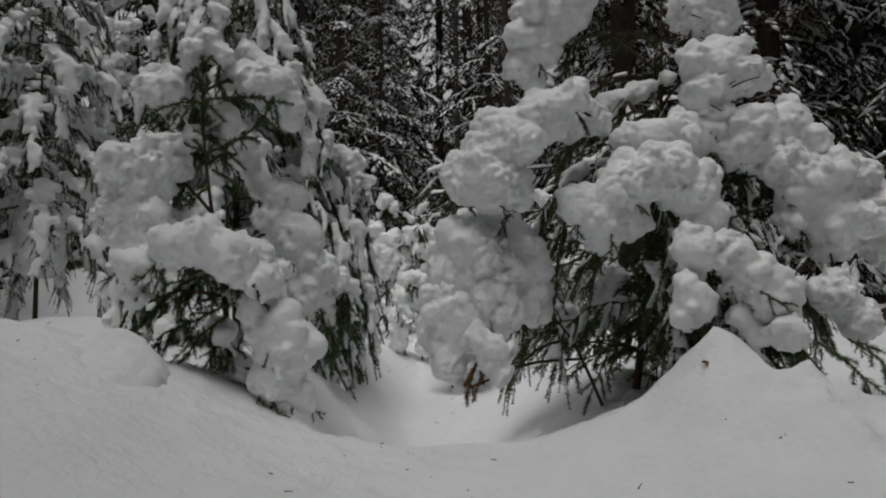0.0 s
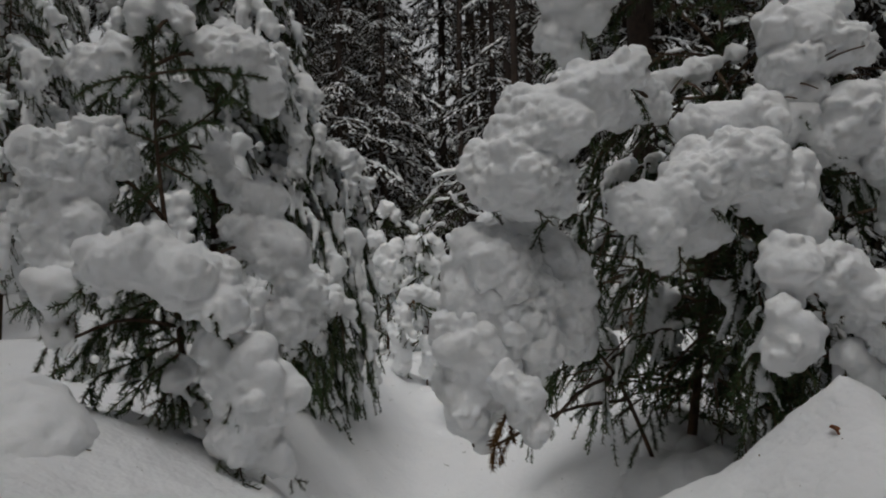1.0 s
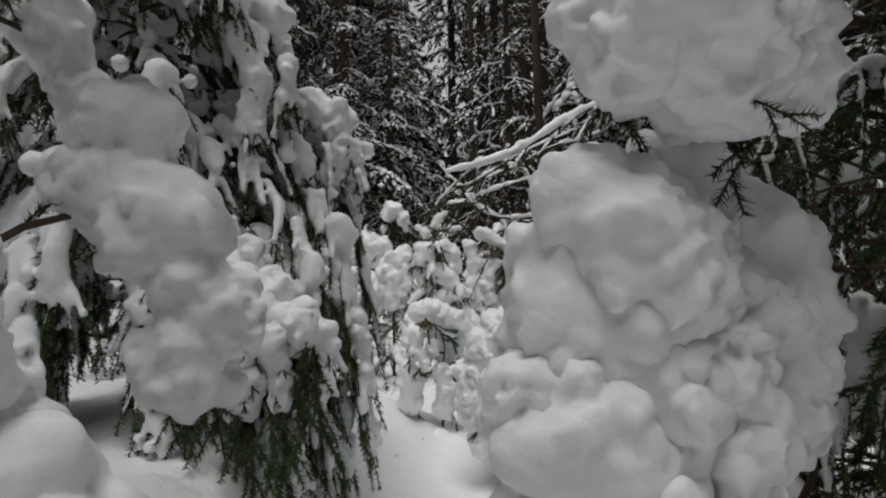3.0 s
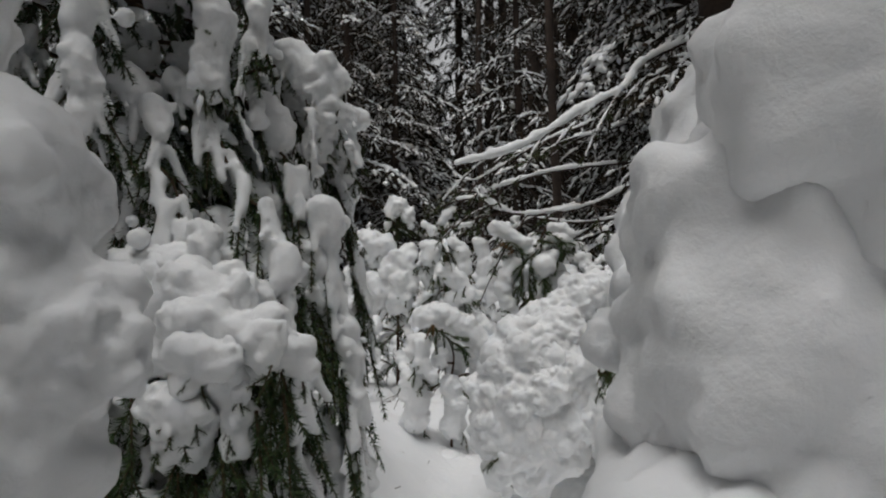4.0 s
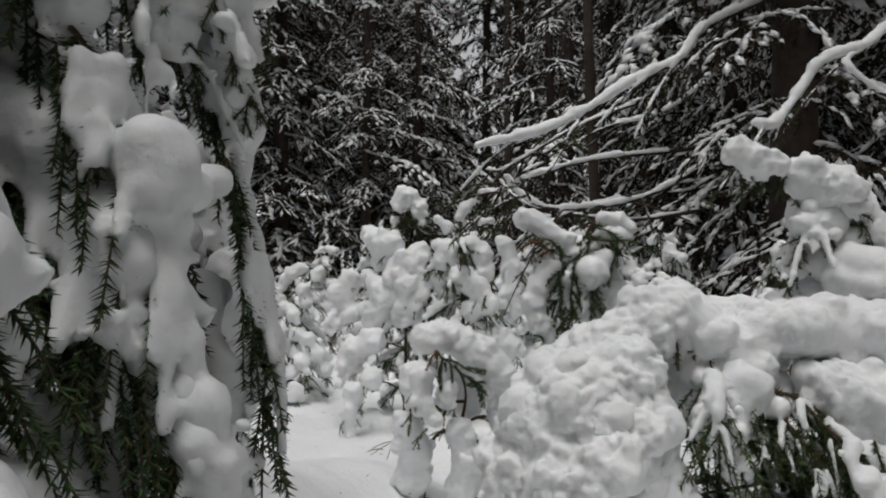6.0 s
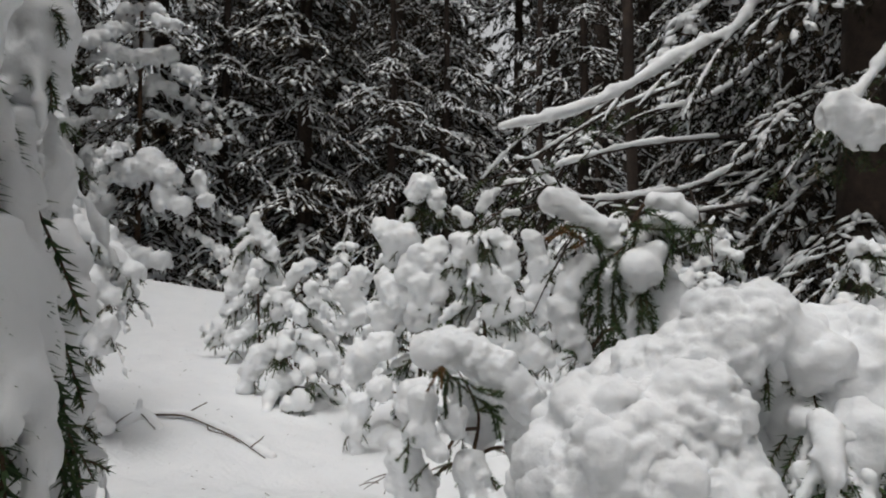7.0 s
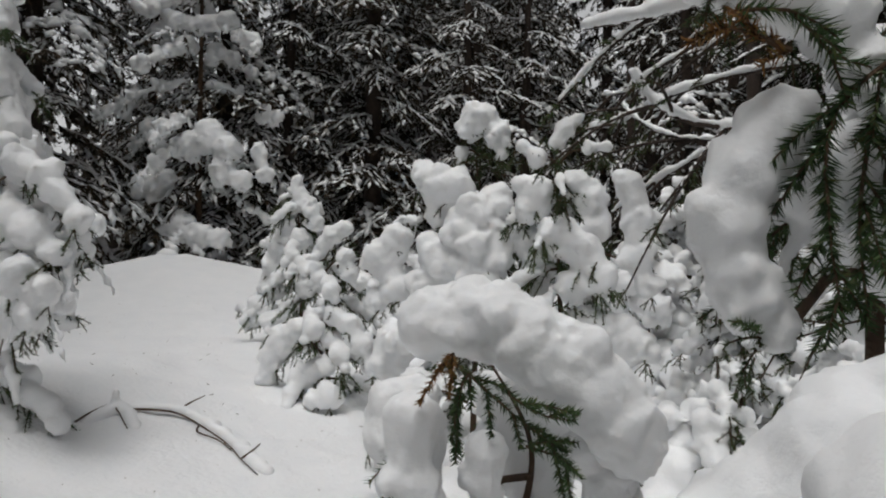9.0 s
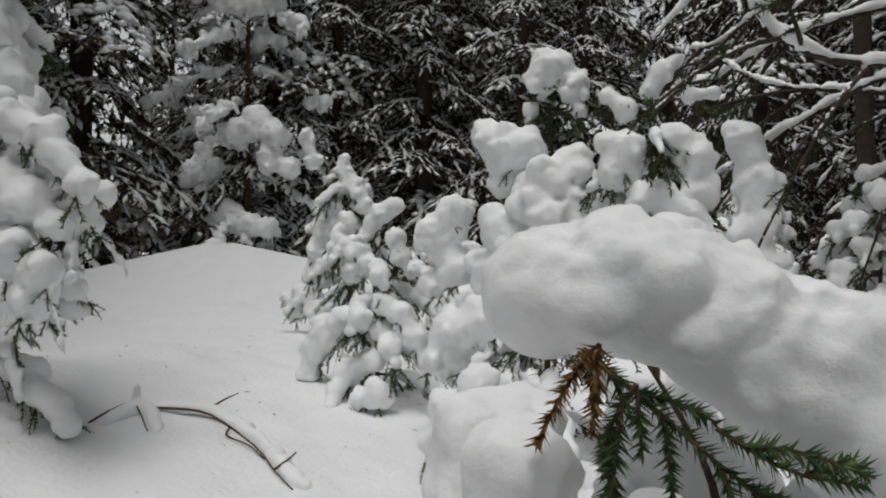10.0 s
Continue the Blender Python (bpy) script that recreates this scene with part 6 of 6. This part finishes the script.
limb(big, [(1.243, 4.75, 1.749), (1.072, 4.70, 1.668), (0.855, 4.65, 1.553), (0.753, 4.60, 1.419), (0.570, 4.55, 1.323), (0.369, 4.50, 1.193), (0.148, 4.42, 1.078), (-0.085, 4.35, 1.018)], 0.016, 0.023, 1, 9)
limb(big, [(1.672, 5.40, 1.554), (1.289, 5.20, 1.284), (1.047, 5.00, 1.098), (0.840, 4.85, 0.970), (0.646, 4.70, 0.868), (0.420, 4.55, 0.807), (0.191, 4.42, 0.790), (0.074, 4.38, 0.842), (0.028, 4.35, 0.901)], 0.014, 0.015, 2, 9)
limb(big, [(1.627, 5.80, 1.974), (1.421, 5.80, 1.795), (1.217, 5.75, 1.630), (1.047, 5.75, 1.496), (0.866, 5.70, 1.410), (0.699, 5.70, 1.382)], 0.013, 0.018, 3, 10)
limb(big, [(1.512, 4.30, 1.403), (1.428, 4.30, 1.438), (1.293, 4.25, 1.337), (1.122, 4.20, 1.272), (1.059, 4.20, 1.188), (0.933, 4.15, 1.042), (0.853, 4.10, 1.038)], 0.010, 0.020, 4, 7)
limb(big, [(1.293, 4.25, 1.337), (1.204, 4.20, 1.259), (1.325, 4.20, 1.151), (1.445, 4.20, 1.044)], 0.008, 0.014, 5, 6)
limb(big, [(0.92, 5.05, 1.12), (0.45, 4.95, 1.06), (0.188, 4.90, 0.985), (0.068, 5.05, 0.953), (0.011, 5.10, 0.929), (-0.082, 5.15, 0.930)], 0.010, 0.016, 6, 10)
limb(big, [(0.86, 4.72, 0.80), (0.55, 4.70, 0.760), (0.347, 4.70, 0.784), (0.259, 4.75, 0.807), (0.147, 4.80, 0.834), (0.067, 4.90, 0.900), (0.019, 5.00, 0.976)], 0.009, 0.011, 7, 8)
limb(big, [(0.80, 5.0, 1.38), (0.40, 4.9, 1.22), (0.147, 4.90, 1.078), (0.077, 5.00, 1.050), (0.026, 5.10, 1.037), (-0.048, 5.20, 1.055)], 0.008, 0.012, 8, 8)
limb(big, [(0.55, 4.62, 0.86), (0.30, 4.6, 0.79), (0.161, 4.60, 0.712), (0.090, 4.65, 0.673), (-0.011, 4.75, 0.602)], 0.007, 0.011, 9, 7)


# ---- a fallen dead branch half under the snow, and loose sticks ----
def fallen(name, label, lines, snow, seed):
    rng = np.random.default_rng(seed)
    ob = tagged(new(name), label, "dead branch")
    ob.location = Vector(lines[0][0])
    for k, pts in enumerate(lines):
        line = spline(pts, 12)
        tv, tf = tube(line, np.linspace(0.0034 if k == 0 else 0.0028, 0.0014, 12), 6)
        part("stick", mesh_from("stick", tv, tf, [TWIG_BARK]), ob)
    for k, pts in enumerate(lines[:2] if snow else []):
        line = spline(pts, 16)
        caps = []
        for i in range(15):
            r, q = (snow * rng.uniform(0.7, 1.25) for _ in range(2))
            caps.append((*(line[i] + (0.5 * r, 1.5 * r, -(0.15 + 0.5 * k) * r)), r, *(line[i + 1] + (0.5 * q, 1.5 * q, -(0.15 + 0.5 * k) * q)), q))
        for u in (9,) if k == 1 else (5, 11):
            c = line[u] + (0.0, 0.02, 0.0)
            caps.append((*c, snow * 0.8, *(c + (0.004, 0.0, 0.035 if k == 1 else 0.008)), snow * 0.6))
        part("snow_ridge", snow_skin("snow_ridge", caps, 0.007, clod=0.004, seed=seed + k), ob, "ridge of white snow along the branch")
    return ob


LEAF, leaf_n, leaf_l, leaf_b = material("dead_leaf", 0.7)
leaf_l.new(ramp(leaf_n, leaf_l, noise_node(leaf_n, leaf_l, 160, 3).outputs[0], [(0.3, (0.20, 0.06, 0.02)), (0.7, (0.36, 0.14, 0.04))]).outputs[0], leaf_b.inputs["Base Color"])
REDWOOD = bark_material("rotten_bark", (0.03, 0.008, 0.006), (0.11, 0.03, 0.02), 60)


def leaf_litter(at):
    """A curled brown leaf on the heap, and scattered needles and bark crumbs on the trodden snow."""
    bm = bmesh.new()
    grid = [[bm.verts.new((0.022 * (u - 0.5) * math.sin(math.pi * (0.12 + 0.76 * v)) * 1.3, 0.03 * (v - 0.5), 0.010 * (2 * u - 1) ** 2 + 0.006 * math.sin(3 * v))) for v in np.linspace(0, 1, 6)] for u in np.linspace(0, 1, 5)]
    for i in range(4):
        for j in range(5):
            bm.faces.new((grid[i][j], grid[i + 1][j], grid[i + 1][j + 1], grid[i][j + 1]))
    bmesh.ops.solidify(bm, geom=bm.faces[:], thickness=0.0008)
    me = bpy.data.meshes.new("dead_leaf")
    bm.to_mesh(me)
    bm.free()
    me.materials.append(LEAF)
    leaf = tagged(new("dead_leaf", me), "curled orange-brown dead leaf on the snow heap", "leaf")
    leaf.matrix_basis = pose(at[0], at[1], at[2] + 0.004, 35, 10, 40) @ Matrix.Scale(0.45, 4)
    rng = np.random.default_rng(77)
    v, f, n = [], [[], []], 0
    for _ in range(260):
        x, y = rng.uniform(-2.6, 0.9), rng.uniform(0.6, 5.6)
        p = np.array([x, y, ground_at(x, y) + 0.002])
        a = rng.uniform(0, 6.28)
        d = np.array([math.cos(a), math.sin(a), rng.uniform(-0.1, 0.5)]) * rng.uniform(0.004, 0.016)
        tv, tf = tube([p, p + d], [0.0009, 0.0006], 4)
        v.append(tv)
        f[0].append(tf[0] + n)
        f[1].append(tf[1] + n)
        n += len(tv)
    me = mesh_from("needle_litter", np.concatenate(v), [np.concatenate(f[0]), np.concatenate(f[1])], [TWIG_BARK])
    tagged(new("needle_litter", me), "fallen brown needles and bark crumbs on the snow", "litter", kind="stuff")


def stump(at):
    """A broken reddish stub of rotten wood at the foot of a spruce."""
    rng = np.random.default_rng(8)
    k = np.arange(14) * 2 * math.pi / 14
    v, q = [], []
    for i, (h, r) in enumerate(((-0.15, 0.034), (0.0, 0.031), (0.03, 0.029), (0.055, 0.024), (0.06, 0.008))):
        rr = r * (1 + 0.16 * np.sin(3 * k + i) + 0.08 * rng.normal(size=14))
        z = at[2] + h + (0.02 * np.sin(2 * k + 1) + 0.008 * rng.normal(size=14)) * (i > 1)
        v.append(np.stack([at[0] + rr * np.cos(k), at[1] + rr * np.sin(k), z], 1))
    for i in range(4):
        q += [(i * 14 + j, i * 14 + (j + 1) % 14, i * 14 + 14 + (j + 1) % 14, i * 14 + 14 + j) for j in range(14)]
    me = mesh_from("rotten_stump", np.concatenate(v), [np.array(q), np.array([[56 + j for j in range(14)]])], [REDWOOD])
    tagged(new("rotten_stump", me), "small dark red rotten stump in the snow", "stump")


def on_snow(points, up=0.0):
    """Points laid on the ground, a little above it."""
    return [(x, y, ground_at(x, y) + up + k) for x, y, k in points]


fallen("fallen_branch", "dead brown branch lying half under snow", [
    on_snow([(-1.290, 4.284, 0.0), (-1.220, 4.322, 0.012), (-1.168, 4.348, 0.012), (-1.087, 4.324, 0.008), (-0.951, 4.231, 0.008), (-0.868, 4.156, 0.006), (-0.804, 4.121, -0.002)], 0.004),
    on_snow([(-1.316, 4.138, -0.004), (-1.312, 4.197, 0.012), (-1.298, 4.253, 0.014), (-1.201, 4.186, 0.0)], 0.004),
    on_snow([(-1.087, 4.324, 0.008), (-1.053, 4.266, 0.004), (-0.981, 4.242, 0.006), (-0.922, 4.209, 0.0)], 0.003),
    on_snow([(-0.868, 4.156, 0.006), (-0.845, 4.18, 0.03), (-0.835, 4.19, 0.045)], 0.002)], 0.017, 3)
fallen("stick", "short dark stick standing in the snow", [on_snow([(-1.225, 4.44, -0.01), (-1.185, 4.44, 0.02), (-1.15, 4.45, 0.045)])], 0, 4)
fallen("bare_shrub", "thin leafless shrub at the foot of a spruce", [[(-1.361, 3.900, 0.088), (-1.396, 3.900, 0.132), (-1.441, 3.900, 0.207)], [(-1.361, 3.900, 0.088), (-1.322, 3.900, 0.166), (-1.291, 3.900, 0.273)], [(-1.361, 3.900, 0.088), (-1.371, 3.900, 0.148), (-1.417, 3.900, 0.284)]], 0, 5)
fallen("bare_shrub", "leafless brown undergrowth stems", [[(0.846, 3.300, -0.017), (0.843, 3.300, 0.144), (0.822, 3.300, 0.387)], [(0.842, 3.300, 0.117), (0.798, 3.300, 0.198), (0.745, 3.300, 0.224)], [(0.845, 3.300, 0.090), (0.903, 3.300, 0.171), (0.956, 3.300, 0.198)], [(0.705, 3.200, 0.017), (0.719, 3.200, 0.093), (0.770, 3.200, 0.144)], [(0.955, 3.400, -0.050), (0.930, 3.400, 0.063), (0.948, 3.400, 0.233)], [(0.852, 3.350, 0.242), (0.907, 3.350, 0.298), (0.962, 3.350, 0.312)]], 0, 6)
leaf_litter((0.42, 1.100, ground_at(0.42, 1.100)))
stump((0.40, 1.60, 0.05))
